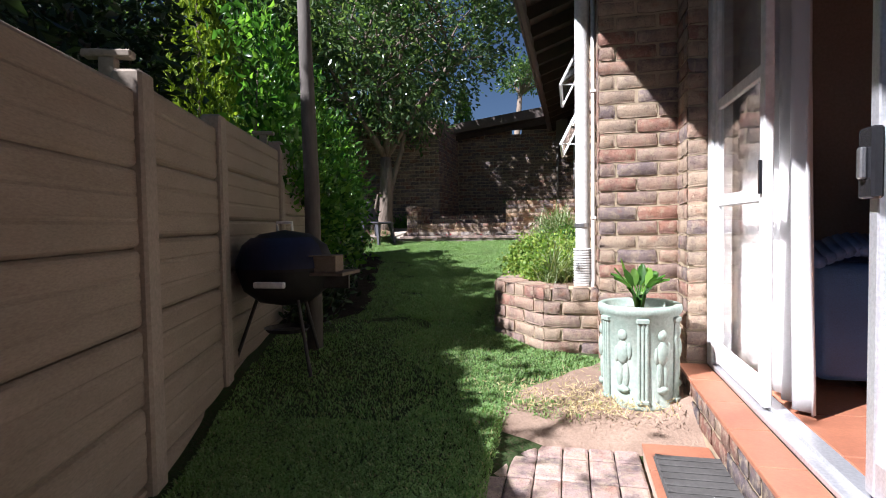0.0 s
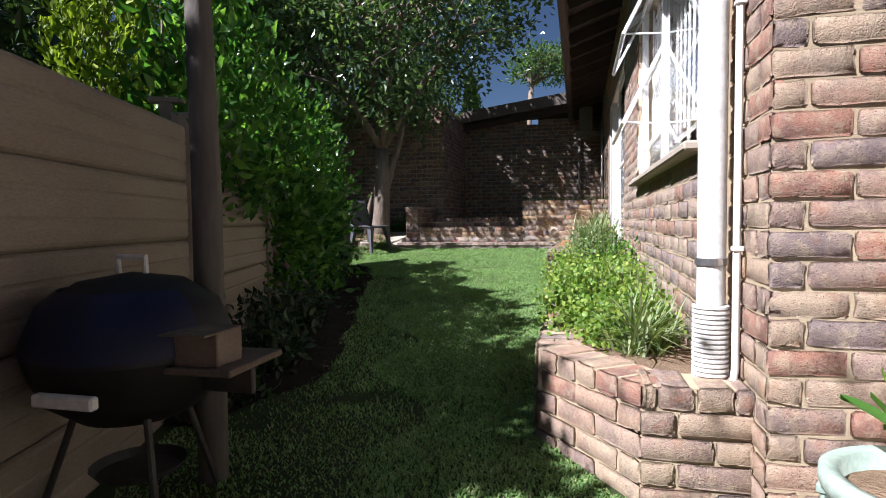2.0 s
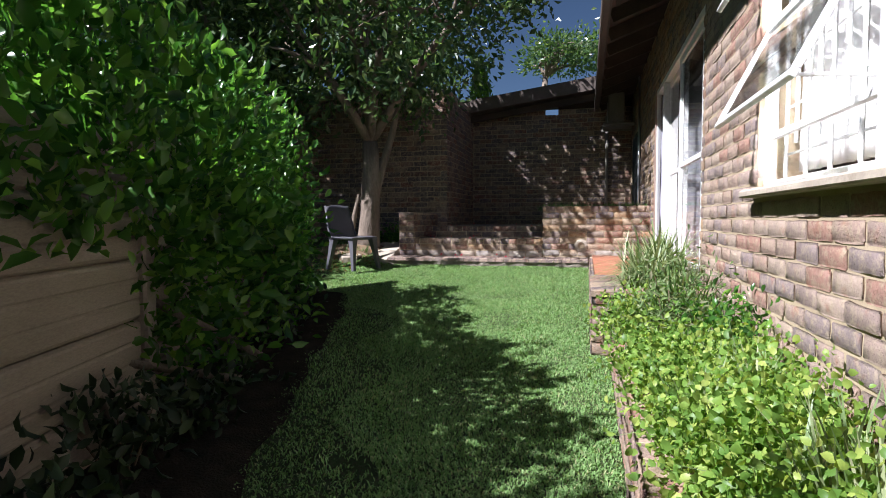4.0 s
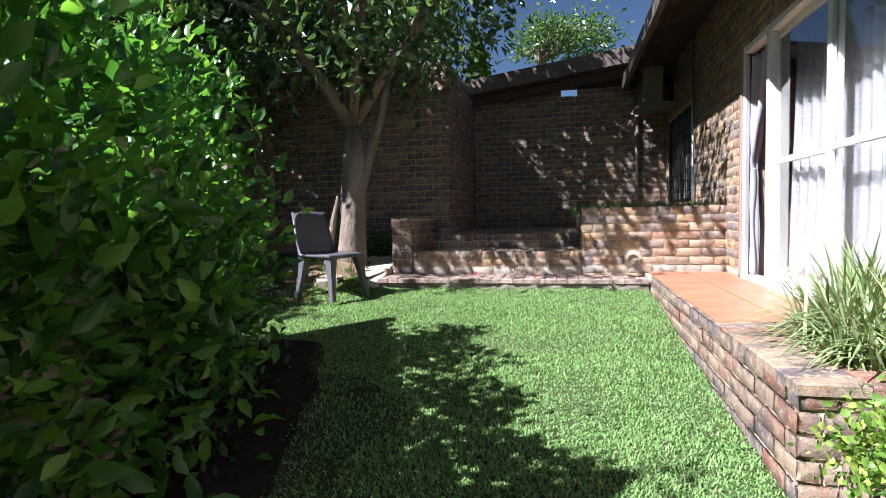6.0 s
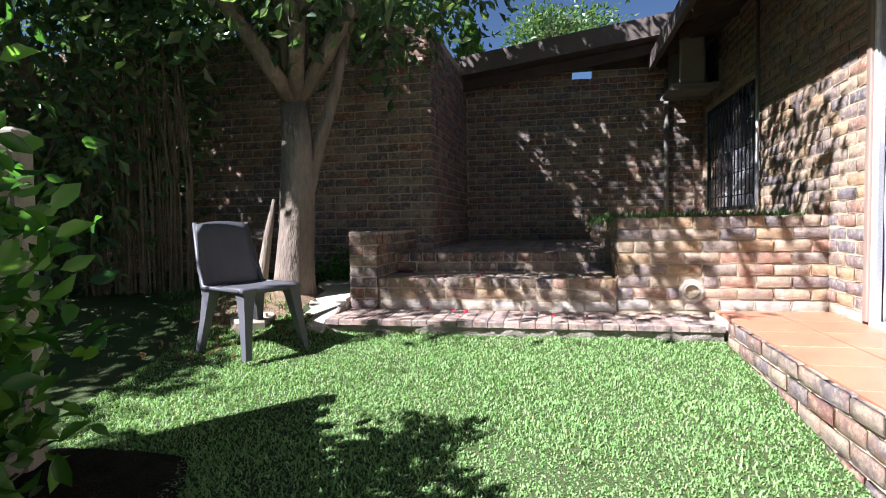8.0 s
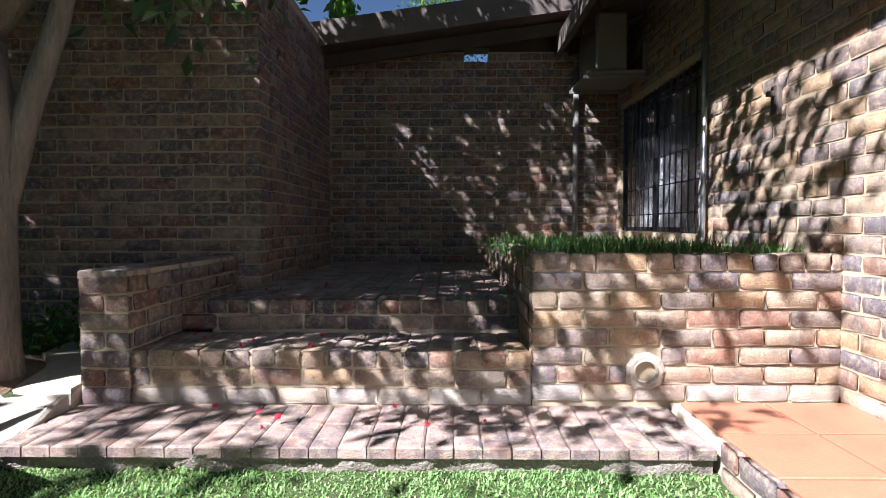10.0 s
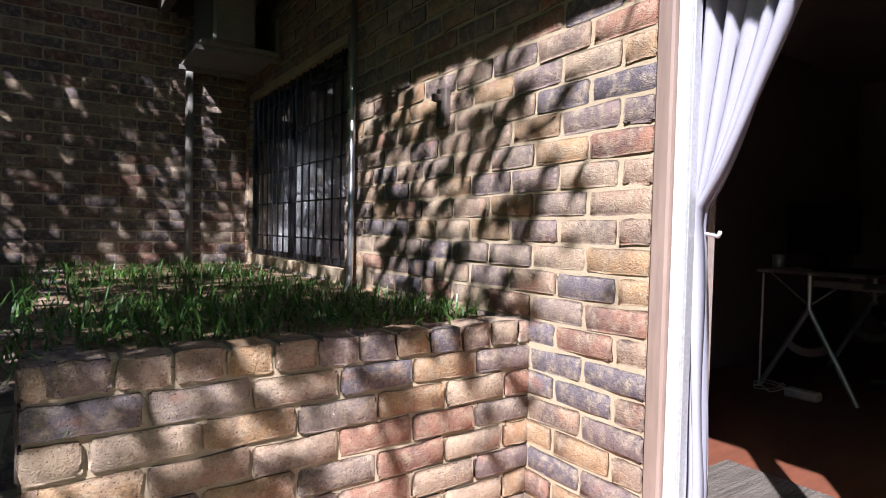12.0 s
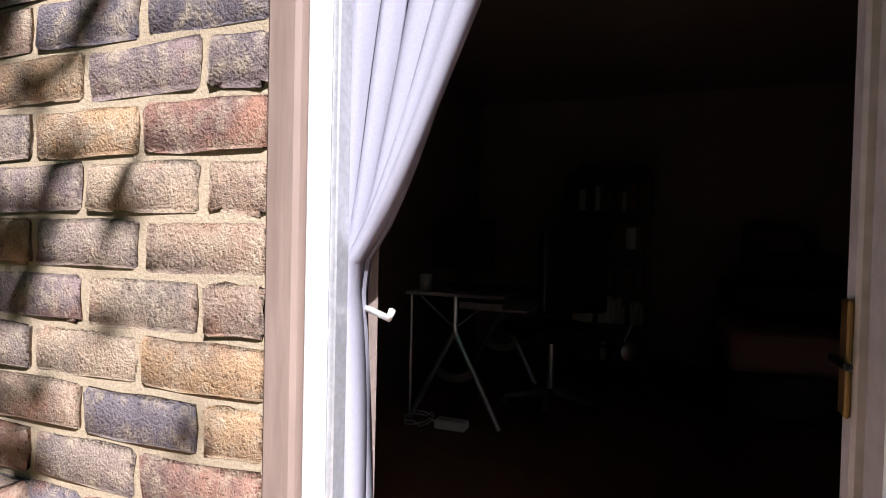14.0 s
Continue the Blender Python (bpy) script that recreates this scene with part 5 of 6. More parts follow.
sill = solid("window_sill", boxed(-0.075, 0.10, 5.19, 7.735, 1.568, 1.606, bevel=0.008), SLAB, label="pale plastered window sill", category="sill")
curtain("curtain", "white net curtain at the kitchen window", (0.19, 0, 0), [(2.95 - k * 0.09, 6.95, 7.66) for k in range(15)], CURTAIN, 7, 0.025)

window_2 = solid("window_2", boxed(0.03, 0.07, 14.005, 14.045, 1.71, 2.945, bevel=0.003), BLACK, label="dark framed window with burglar bars and blinds", category="window")
for y in (14.95, 15.85):
    part("mullion", boxed(0.03, 0.07, y, y + 0.042, 1.71, 2.945, bevel=0.003), BLACK, window_2)
for z in (1.71, 2.905):
    part("window_rail", boxed(0.032, 0.068, 14.046, 14.948, z, z + 0.038), BLACK, window_2)
    part("window_rail", boxed(0.032, 0.068, 14.994, 15.848, z, z + 0.038), BLACK, window_2)
pane("pane", 0.046, 0.05, 14.05, 14.945, 1.75, 2.90, window_2)
pane("pane", 0.046, 0.05, 14.995, 15.845, 1.75, 2.90, window_2)
bars = thing("burglar_bars", (0.0, 14.0, 1.71), "dark steel burglar bars over the window", "bars")
for k in range(15):
    part("bar", tube(bmesh.new(), [(0.016, 0.1 + k * 0.122, 0.0), (0.016, 0.1 + k * 0.122, 1.23)], 0.006, 6), BLACK, bars)
for k in range(5):
    part("cross_bar", tube(bmesh.new(), [(0.024, 0.02, 0.15 + k * 0.24), (0.024, 1.86, 0.15 + k * 0.24)], 0.006, 6), BLACK, bars)
curtain("curtain", "pale curtain behind the barred window", (0.15, 0, 0), [(2.93 - k * 0.088, 14.05, 15.8) for k in range(15)], SHADED_CURTAIN, 14, 0.025)

# ---- pipes and wall fittings ----
pipe = thing("downpipe", (-0.03, 4.90, 0.74), "white plastic downpipe with a ribbed hose at its foot", "pipe")
part("pipe", tube(bmesh.new(), [(0, 0, 0.2), (0, 0, 1.95)], 0.046, 18, False), PLASTIC_WHITE, pipe, "", True)
prof = []
for k in range(18):
    prof += [(0.050, -0.03 + k * 0.0165), (0.060, -0.026 + k * 0.0165), (0.060, -0.018 + k * 0.0165), (0.050, -0.0145 + k * 0.0165)]
part("hose", lathe(bmesh.new(), prof, 20), PLASTIC_WHITE, pipe, "ribbed white drain hose")
part("clamp", lathe(bmesh.new(), [(0.047, 0.40), (0.053, 0.402), (0.053, 0.425), (0.047, 0.427)], 18), STEEL, pipe, "steel pipe clamp")
bm = lathe(bmesh.new(), [(0.047, 1.90), (0.056, 1.93), (0.075, 2.0), (0.078, 2.02), (0.06, 2.03)], 18)
part("socket", bm, PLASTIC_WHITE, pipe, "white flared pipe socket", True)
bm = tube(bmesh.new(), [(0.052, -0.075, -0.42), (0.054, -0.07, -0.05), (0.058, -0.06, 0.0), (0.066, -0.055, 0.06), (0.066, -0.055, 2.6)], 0.0125, 10)
conduit = tagged(solid("conduit", bm, PLASTIC_WHITE, "", smooth=True), "thin white conduit pipe down the brick corner", "pipe")
conduit.matrix_world = pose(-0.03, 4.90, 0.74)
for z in (0.45, 1.25):
    part("clip", boxed(0.05, 0.086, -0.072, -0.038, z, z + 0.018, bevel=0.004), PLASTIC_WHITE, conduit, "small white pipe clip")
lampthing = thing("security_light", (-0.03, 4.86, 2.76), "white wall security light with a dark sensor", "lamp")
bm = lathe(bmesh.new(), [(0.0, -0.005), (0.05, 0.0), (0.062, 0.03), (0.06, 0.06), (0.035, 0.085), (0.0, 0.09)], 18)
bmesh.ops.transform(bm, verts=bm.verts, matrix=pose(-0.055, -0.05, 0.0, 60, 0, -25))
part("lamp_head", bm, PLASTIC_WHITE, lampthing, "", True)
bm = bmesh.new()
bmesh.ops.create_uvsphere(bm, u_segments=14, v_segments=10, radius=0.045, matrix=pose(0.0, -0.05, 0.06))
part("sensor", bm, GREY_PLASTIC, lampthing, "dark round sensor", True)
part("mount", boxed(-0.03, 0.09, -0.02, 0.06, -0.02, 0.05, bevel=0.008), PLASTIC_WHITE, lampthing)

bm = tube(bmesh.new(), [(-0.13, 13.70, 1.60), (-0.075, 13.78, 1.625), (-0.05, 13.82, 1.69), (-0.045, 13.83, 1.8), (-0.045, 13.83, 3.62)], 0.017, 12)
tagged(solid("downpipe", bm, STEEL, "", smooth=True), "thin grey metal downpipe with a bent shoe", "pipe")
bm = tube(bmesh.new(), [(-0.45, 15.95, 1.6), (-0.45, 15.95, 3.4)], 0.03, 12)
tagged(solid("downpipe", bm, SHADED_METAL, "", smooth=True), "downpipe greyed for shade on the back wall", "pipe")
drain = thing("drain_pipe", (-0.875, 12.5, 1.10), "round drain pipe set in a mortar patch", "pipe")
bm = lathe(bmesh.new(), [(0.058, 0.05), (0.058, -0.012), (0.052, -0.016), (0.046, -0.012), (0.046, 0.12)], 24)
bmesh.ops.transform(bm, verts=bm.verts, matrix=pose(0, 0, 0, -90, 0, 0))
part("rim", bm, SLAB, drain, "", True)
bm = lathe(bmesh.new(), [(0.058, 0.0), (0.075, 0.0), (0.092, -0.01), (0.09, -0.03)], 9)
bmesh.ops.transform(bm, verts=bm.verts, matrix=pose(0, -0.012, 0, 90, 0, 0))
part("mortar_patch", bm, SLAB, drain)
# Black disc standing in for the darkness inside the pipe.
bm = lathe(bmesh.new(), [(0.046, 0.0), (0.0, 0.001)], 20)
bmesh.ops.transform(bm, verts=bm.verts, matrix=pose(0, 0.08, 0, 90, 0, 0))
part("bore", bm, BLACK, drain)
bracket = thing("wall_bracket", (0.0, 13.03, 2.42), "small brown metal bracket fixed to the brick wall", "bracket")
part("plate", boxed(-0.03, 0.0, -0.035, 0.035, -0.07, 0.09, bevel=0.006), FASCIA, bracket)
part("arm", boxed(-0.07, -0.03, -0.012, 0.012, 0.03, 0.06, bevel=0.004), FASCIA, bracket)

unit = thing("aircon_unit", (-0.32, 15.45, 3.10), "pale air conditioner unit on steel brackets under the eaves", "air conditioner")
part("case", boxed(-0.14, 0.14, -0.36, 0.34, 0.05, 0.56, bevel=0.02), SHADED_METAL, unit)
part("tray", boxed(-0.22, 0.30, -0.38, 0.36, 0.02, 0.045, bevel=0.004), SHADED_METAL, unit)
for y in (-0.32, 0.28):
    part("bracket_arm", boxed(-0.24, 0.32, y, y + 0.03, -0.015, 0.018), SHADED_METAL, unit)
    part("bracket_post", boxed(0.285, 0.319, y, y + 0.03, 0.02, 0.30), SHADED_METAL, unit)

# ---- garden things ----
def plastic_chair():
    c = thing("plastic_chair", (-3.77, 11.55, 0.815), "dark grey moulded plastic garden chair", "chair", rz=-24)
    bm = bmesh.new()
    n = 8
    grid = []
    for i in range(n + 1):
        for j in range(n + 1):
            u, v = i / n * 2 - 1, j / n * 2 - 1
            w = 0.23 - 0.01 * (1 - u) / 2
            z = 0.43 - 0.018 * (1 - u * u) * (1 - v * v) - 0.02 * max(0, u) ** 3 + 0.01 * u
            grid.append(bm.verts.new((u * 0.215, v * w, z)))
    for i in range(n):
        for j in range(n):
            bm.faces.new((grid[i * (n + 1) + j], grid[(i + 1) * (n + 1) + j], grid[(i + 1) * (n + 1) + j + 1], grid[i * (n + 1) + j + 1]))
    seat = part("seat", bm, GREY_PLASTIC, c, "", True)
    s = seat.modifiers.new("thickness", "SOLIDIFY")
    s.thickness, s.offset = 0.03, -1
    bm = bmesh.new()
    grid = []
    for i in range(n + 1):
        for j in range(n + 1):
            f, v = i / n, j / n * 2 - 1
            w = 0.225 - 0.03 * f ** 2
            top = 0.02 * (v * v) * f
            grid.append(bm.verts.new((-0.205 - 0.10 * f - 0.035 * (1 - v * v) * (1 - 0.4 * f), v * w, 0.40 + 0.44 * f - top)))
    for i in range(n):
        for j in range(n):
            bm.faces.new((grid[i * (n + 1) + j], grid[i * (n + 1) + j + 1], grid[(i + 1) * (n + 1) + j + 1], grid[(i + 1) * (n + 1) + j]))
    back = part("backrest", bm, GREY_PLASTIC, c, "", True)
    s = back.modifiers.new("thickness", "SOLIDIFY")
    s.thickness, s.offset = 0.022, 0
    for x in (-0.20, 0.19):
        for y in (-0.19, 0.19):
            bm = bmesh.new()
            sx, sy = (1 if x > 0 else -1), (1 if y > 0 else -1)
            rings = []
            for f, half in ((0, 0.021), (0.5, 0.027), (0.85, 0.037), (1, 0.05)):
                cx, cy, z = x + sx * 0.05 * (1 - f) - sx * 0.02 * f, y + sy * 0.035 * (1 - f) - sy * 0.02 * f, 0.42 * f
                rings.append([bm.verts.new((cx + a * half, cy + b * half, z)) for a, b in ((-1, -1), (1, -1), (1, 1), (-1, 1))])
            for p, q in zip(rings, rings[1:]):
                for k in range(4):
                    bm.faces.new((p[k], p[(k + 1) % 4], q[(k + 1) % 4], q[k]))
            bm.faces.new(rings[0][::-1])
            bm.faces.new(rings[-1])
            part("leg", bm, GREY_PLASTIC, c)
    for y in (-0.225, 0.225):
        bm = tube(bmesh.new(), [(-0.32, y * 0.86, 0.83), (-0.24, y * 0.98, 0.55), (-0.19, y, 0.42), (0.19, y, 0.41)], 0.014, 8)
        part("side_rim", bm, GREY_PLASTIC, c, "", True)
    return c


plastic_chair()


def kettle_grill():
    g = thing("kettle_grill", (-1.82, 4.28, 0.33), "black kettle braai with a blue cover and dull iron legs", "grill")
    part("bowl", lathe(bmesh.new(), [(0.02, 0.36), (0.16, 0.39), (0.25, 0.46), (0.285, 0.56), (0.29, 0.585)], 28), SOOT, g, "", True)
    lid = part("lid", lathe(bmesh.new(), [(0.293, 0.585), (0.29, 0.63), (0.25, 0.73), (0.15, 0.80), (0.0, 0.825)], 28), SOOT, g, "", True)
    bm = tube(bmesh.new(), [(-0.05, 0.0, 0.82), (-0.05, 0.0, 0.87), (0.05, 0, 0.87), (0.05, 0, 0.82)], 0.009, 8)
    part("handle", bm, PLASTIC_WHITE, lid, "pale lid handle")
    cover = lathe(bmesh.new(), [(0.296, 0.60), (0.293, 0.64), (0.254, 0.735), (0.2, 0.78)], 28)
    bmesh.ops.delete(cover, geom=[f for f in cover.faces if f.calc_center_median().y > -0.05], context="FACES")
    part("cover", cover, BLUE_COVER, g, "crumpled blue plastic cover", True)
    for a in (200, 320, 80):
        c, s = math.cos(radians(a)), math.sin(radians(a))
        part("leg", tube(bmesh.new(), [(0.17 * c, 0.17 * s, 0.42), (0.33 * c, 0.33 * s, -0.02)], 0.011, 8), DULL_IRON, g)
    part("front_bar", boxed(-0.03, 0.16, -0.33, -0.30, 0.50, 0.535, bevel=0.006), PLASTIC_WHITE, g, "white side handle")
    part("ash_dish", lathe(bmesh.new(), [(0.0, 0.2), (0.12, 0.2), (0.14, 0.225)], 20), DULL_IRON, g)
    part("side_shelf", boxed(0.20, 0.44, -0.16, 0.12, 0.555, 0.575, bevel=0.004), CARTON, g, "weathered wooden side shelf")
    part("shelf_bracket", boxed(0.22, 0.42, -0.02, 0.0, 0.47, 0.554, bevel=0.004), DULL_IRON, g)
    return g


kettle_grill()
part_box = thing("storage_box", (-1.5, 4.2, 0.905), "small brown cardboard box on the grill's shelf", "box")
part("carton", boxed(-0.07, 0.07, -0.06, 0.06, 0.0, 0.10, bevel=0.004), CARTON, part_box)
part("flap", boxed(-0.072, 0.072, -0.115, -0.062, 0.095, 0.10), CARTON, part_box)


def garden_pot():
    g = thing("garden_pot", (0.235, 4.12, 0.255), "pale green cast stone pot with fluted columns and raised ornaments", "plant pot")
    part("drum", lathe(bmesh.new(), [(0.0, 0.0), (0.19, 0.0), (0.198, 0.012), (0.192, 0.03), (0.183, 0.04), (0.186, 0.25), (0.188, 0.45), (0.20, 0.462), (0.205, 0.48), (0.203, 0.50),
                                     (0.192, 0.506), (0.165, 0.50), (0.16, 0.42), (0.0, 0.42)], 40), CASTSTONE, g, "", True)
    for k in range(6):
        a = 2 * math.pi * k / 6 + 0.5
        m = pose(0, 0, 0, 0, 0, math.degrees(a))
        bm = bmesh.new()
        for j in range(3):
            tube(bm, [(0.188, -0.018 + 0.018 * j, 0.05), (0.19, -0.018 + 0.018 * j, 0.44)], 0.008, 6)
        box(bm, 0.18, 0.205, -0.03, 0.03, 0.425, 0.45, bevel=0.005)
        box(bm, 0.18, 0.205, -0.03, 0.03, 0.035, 0.055, bevel=0.005)
        bmesh.ops.transform(bm, verts=bm.verts, matrix=m)
        part("column", bm, CASTSTONE, g)
        bm = bmesh.new()
        for (y, z, r, st) in ((0, 0.365, 0.024, 1.1), (0, 0.28, 0.03, 1.8), (-0.014, 0.18, 0.016, 3.8), (0.016, 0.17, 0.016, 3.6), (0.032, 0.29, 0.012, 3.2), (-0.03, 0.27, 0.012, 3.0), (0.004, 0.10, 0.03, 0.6)):
            bmesh.ops.create_uvsphere(bm, u_segments=10, v_segments=8, radius=r, matrix=Matrix.Translation((0.183, y * 1.05, z)) @ Matrix.Diagonal((0.65, 1.12, st * 1.12, 1)))
        bmesh.ops.transform(bm, verts=bm.verts, matrix=pose(0, 0, 0, 0, 0, math.degrees(a) + 30))
        part("ornament", bm, CASTSTONE, g, "worn raised ornament", True)
    part("soil", lathe(bmesh.new(), [(0.163, 0.46), (0.08, 0.468), (0.0, 0.47)], 20), SOIL, g)
    return g


garden_pot()
potted = thing("broadleaf_lily", (0.235, 4.12, 0.72), "young broad-leaved lily growing in the pot", "plant")
for k in range(20):
    a, ln = rng.uniform(0, 2 * math.pi), rng.uniform(0.10, 0.19)
    bm = bmesh.new()
    c, s = math.cos(a), math.sin(a)
    tilt = rng.uniform(0.2, 0.75)
    tube(bm, [(0.01 * c, 0.01 * s, -0.02), (0.03 * c, 0.03 * s, 0.08), (0.06 * c, 0.06 * s, 0.12)], [0.006, 0.005, 0.004], 5)
    rows = []
    for f, w in ((0.0, 0.004), (0.2, 0.018), (0.5, 0.026), (0.8, 0.017), (1.0, 0.002)):
        r, z = 0.05 + ln * f * tilt, 0.11 + ln * (f * (1.15 - tilt) - 0.25 * f * f * tilt)
        rows.append([bm.verts.new((r * c - q * w * s, r * s + q * w * c, z + 0.012 * abs(q))) for q in (-1, 0, 1)])
    for p, q in zip(rows, rows[1:]):
        for j in (0, 1):
            bm.faces.new((p[j], p[j + 1], q[j + 1], q[j]))
    part("leaf", bm, GLOSSY_LEAF, potted, "", True)


def door_mat():
    d = thing("door_mat", (0.36, 3.12, 0.208), "ribbed grey rubber door mat on the doorstep", "mat")
    part("backing", boxed(-0.14, 0.13, -0.55, 0.37, 0.0, 0.008), MAT_RUBBER, d)
    for k in range(16):
        bm = bmesh.new()
        y = -0.53 + k * 0.058
        box(bm, -0.135, 0.125, y, y + 0.04, 0.007, 0.017, bevel=0.003)
        for j in range(7):
            cut = -0.105 + j * 0.033
            bmesh.ops.bisect_plane(bm, geom=bm.verts[:] + bm.edges[:] + bm.faces[:], plane_co=(cut, 0, 0), plane_no=(1, 0, 0))
        for v in bm.verts:
            v.co.z += 0.004 * math.sin(v.co.x * 190) if v.co.z > 0.01 else 0
        part("rib", bm, MAT_RUBBER, d)
    return d


door_mat()


def slab_path():
    """Broken concrete apron between the tree and the steps."""
    for pts in (((-3.90, 11.93, 0.915), (-3.66, 11.84, 0.88), (-3.45, 11.92, 0.868), (-3.45, 12.16, 0.93), (-3.46, 12.42, 1.0), (-3.70, 12.36, 1.0), (-3.80, 12.42, 1.01), (-3.88, 12.16, 0.98)),
                ((-3.75, 12.44, 1.01), (-3.69, 12.385, 1.0), (-3.46, 12.445, 1.0), (-3.45, 12.75, 1.05), (-3.47, 12.95, 1.06), (-3.66, 12.98, 1.08), (-3.88, 12.82, 1.09), (-3.74, 12.66, 1.05)),
                ((-3.89, 12.85, 1.085), (-3.67, 13.005, 1.075), (-3.47, 12.975, 1.06), (-3.46, 13.5, 1.09), (-3.65, 13.68, 1.1), (-4.0, 13.62, 1.1)),
                ((-4.10, 11.80, 0.955), (-3.98, 11.70, 0.94), (-3.84, 11.80, 0.93), (-3.83, 11.98, 0.955), (-3.98, 12.04, 0.985))):
        bm = bmesh.new()
        c = Vector([sum(p[i] for p in pts) / len(pts) for i in range(3)])
        ring = []
        for p, q in zip(pts, pts[1:] + pts[:1]):
            p, q = Vector(p), Vector(q)
            for f in (0.0, 0.33, 0.67):
                ring.append(p.lerp(q, f) - c + Vector((rng.normal(0, 0.008), rng.normal(0, 0.008), 0)))
        n = len(ring)
        lo = [bm.verts.new(p - Vector((0, 0, 0.12))) for p in ring]
        hi = [bm.verts.new(p - Vector((0, 0, 0.006 + rng.uniform(0, 0.01)))) for p in ring]
        cap = [bm.verts.new(Vector((p.x * 0.94, p.y * 0.94, p.z * 0.94 + rng.normal(0, 0.002)))) for p in ring]
        mid = bm.verts.new((0, 0, 0.002))
        for a0, b0 in ((lo, hi), (hi, cap)):
            for i in range(n):
                bm.faces.new((a0[i], a0[(i + 1) % n], b0[(i + 1) % n], b0[i]))
        for i in range(n):
            bm.faces.new((cap[i], cap[(i + 1) % n], mid))
        ob = solid("path_slab", bm, SLAB, "", "broken pale concrete slab between tree and steps", "slab", smooth=False)
        ob["group"] = "slabs by the steps"
        ob.matrix_world = Matrix.Translation(c + Vector((0, 0, 0.02)))


slab_path()
bm = bmesh.new()
last = None
for k in range(7):
    row = []
    for j in range(26):
        t, r = 2 * math.pi * j / 26, (0.1, 0.19, 0.27, 0.36, 0.46, 0.58, 0.72)[k]
        x, y = -3.97 + r * (1.15 if math.cos(t) < 0 else 0.34) * math.cos(t), 12.42 + r * (1.0 if math.sin(t) < 0 else 0.8) * math.sin(t)
        z = ground_height(x, y) + 0.075 * (1 - (r / 0.66) ** 2) + 0.014 * noise.noise((x * 9, y * 9, 0))
        row.append(bm.verts.new((x, y, z)))
    if last:
        for j in range(26):
            bm.faces.new((last[j], last[(j + 1) % 26], row[(j + 1) % 26], row[j]))
    last = row
solid("soil_mound", bm, SOIL, label="dry brown soil heaped round the tree's foot", category="soil", smooth=True)
bm = bmesh.new()
grid = []
for j in range(16):
    yy = 3.69 + 0.87 * j / 15
    x0 = -0.60 + 0.68 * (j / 15) ** 1.3 + 0.07 * noise.noise((yy * 6, 1, 0))
    x1 = 0.505 if yy > 3.74 else 0.47
    row = []
    for i in range(15):
        x = x0 + (x1 - x0) * i / 14
        rise = max(0.0, min(1.0, (yy - 3.74) / 0.3))
        base = max(0.16 + (ground_height(x, max(yy, 4.0)) - 0.16) * rise, coarse_ground(x, yy))
        rim = 0.02 if i == 0 or j == 15 else 0.0
        row.append(bm.verts.new((x, yy, base + 0.014 + 0.01 * noise.noise((x * 8, yy * 8, 2)) - rim)))
    grid.append(row)
grid.insert(0, [bm.verts.new((v.co.x, v.co.y - 0.02, v.co.z - 0.15)) for v in grid[0]])
for p, q in zip(grid, grid[1:]):
    for i in range(14):
        bm.faces.new((p[i], p[i + 1], q[i + 1], q[i]))
solid("bare_earth", bm, PALE_EARTH, label="bare dry earth patch before the pot", category="soil", smooth=True)

# Dark strip laid on the lawn in place of the fence's deep shade.
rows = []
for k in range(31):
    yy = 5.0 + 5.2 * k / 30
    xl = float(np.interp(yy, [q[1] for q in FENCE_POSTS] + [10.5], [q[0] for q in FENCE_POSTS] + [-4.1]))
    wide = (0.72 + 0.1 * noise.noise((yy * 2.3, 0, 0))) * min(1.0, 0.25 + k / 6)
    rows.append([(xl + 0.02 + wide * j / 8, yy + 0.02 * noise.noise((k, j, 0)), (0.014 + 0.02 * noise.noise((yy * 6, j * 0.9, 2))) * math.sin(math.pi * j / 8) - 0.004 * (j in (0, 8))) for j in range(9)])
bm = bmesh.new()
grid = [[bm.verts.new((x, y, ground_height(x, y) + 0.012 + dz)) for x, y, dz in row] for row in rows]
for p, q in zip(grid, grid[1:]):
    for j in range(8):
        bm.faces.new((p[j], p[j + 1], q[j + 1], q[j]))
solid("shade_strip", bm, SHADE_SOIL, label="dark soil strip standing in for deep shade along the fence", category="soil", smooth=True)

# straw, fallen petals and leaves
n = 1500
x, y = rng.normal(0.0, 0.22, n), rng.normal(3.95, 0.14, n)
p = np.stack([x, y, np.array([ground_height(a, max(b, 4.0)) - 0.12 * max(0.0, 4.0 - b) for a, b in zip(x, y)]) + 0.022], 1)[(x < 0.4) & (y > 3.78)]
v, f = leaves(p, 0.04, 0.12, 0.0, None, 0.02)
STRAW = leaf_material("dry_straw", [(0.0, (0.42, 0.33, 0.18)), (1.0, (0.60, 0.50, 0.30))], 0.8, 0.2, 0.2)
tagged(sheet("dry_clippings", v, f, STRAW), "dry straw-coloured grass clippings on bare earth", "grass", "", "stuff")
p = np.array([(rng.uniform(-3.1, -1.5), rng.choice([12.3, 12.75, 13.4]) + rng.normal(0, 0.1), 0) for _ in range(26)])
p[:, 2] = np.where(p[:, 1] < 12.5, 0.963, np.where(p[:, 1] < 12.98, 1.21, 1.378))
v, f = leaves(p, 0.035, 0.7, 0.0, None, 0.05)
tagged(sheet("fallen_petals", v, f, PETAL), "fallen red petals scattered on the brick steps", "petals", "", "stuff")
p = np.array([(rng.uniform(-4.4, -3.6), rng.uniform(11.3, 12.1), 0) for _ in range(120)])
p[:, 2] = [ground_height(a, b) + 0.02 for a, b, _ in p]
v, f = leaves(p, 0.05, 0.6, 0.0, None, 0.1)
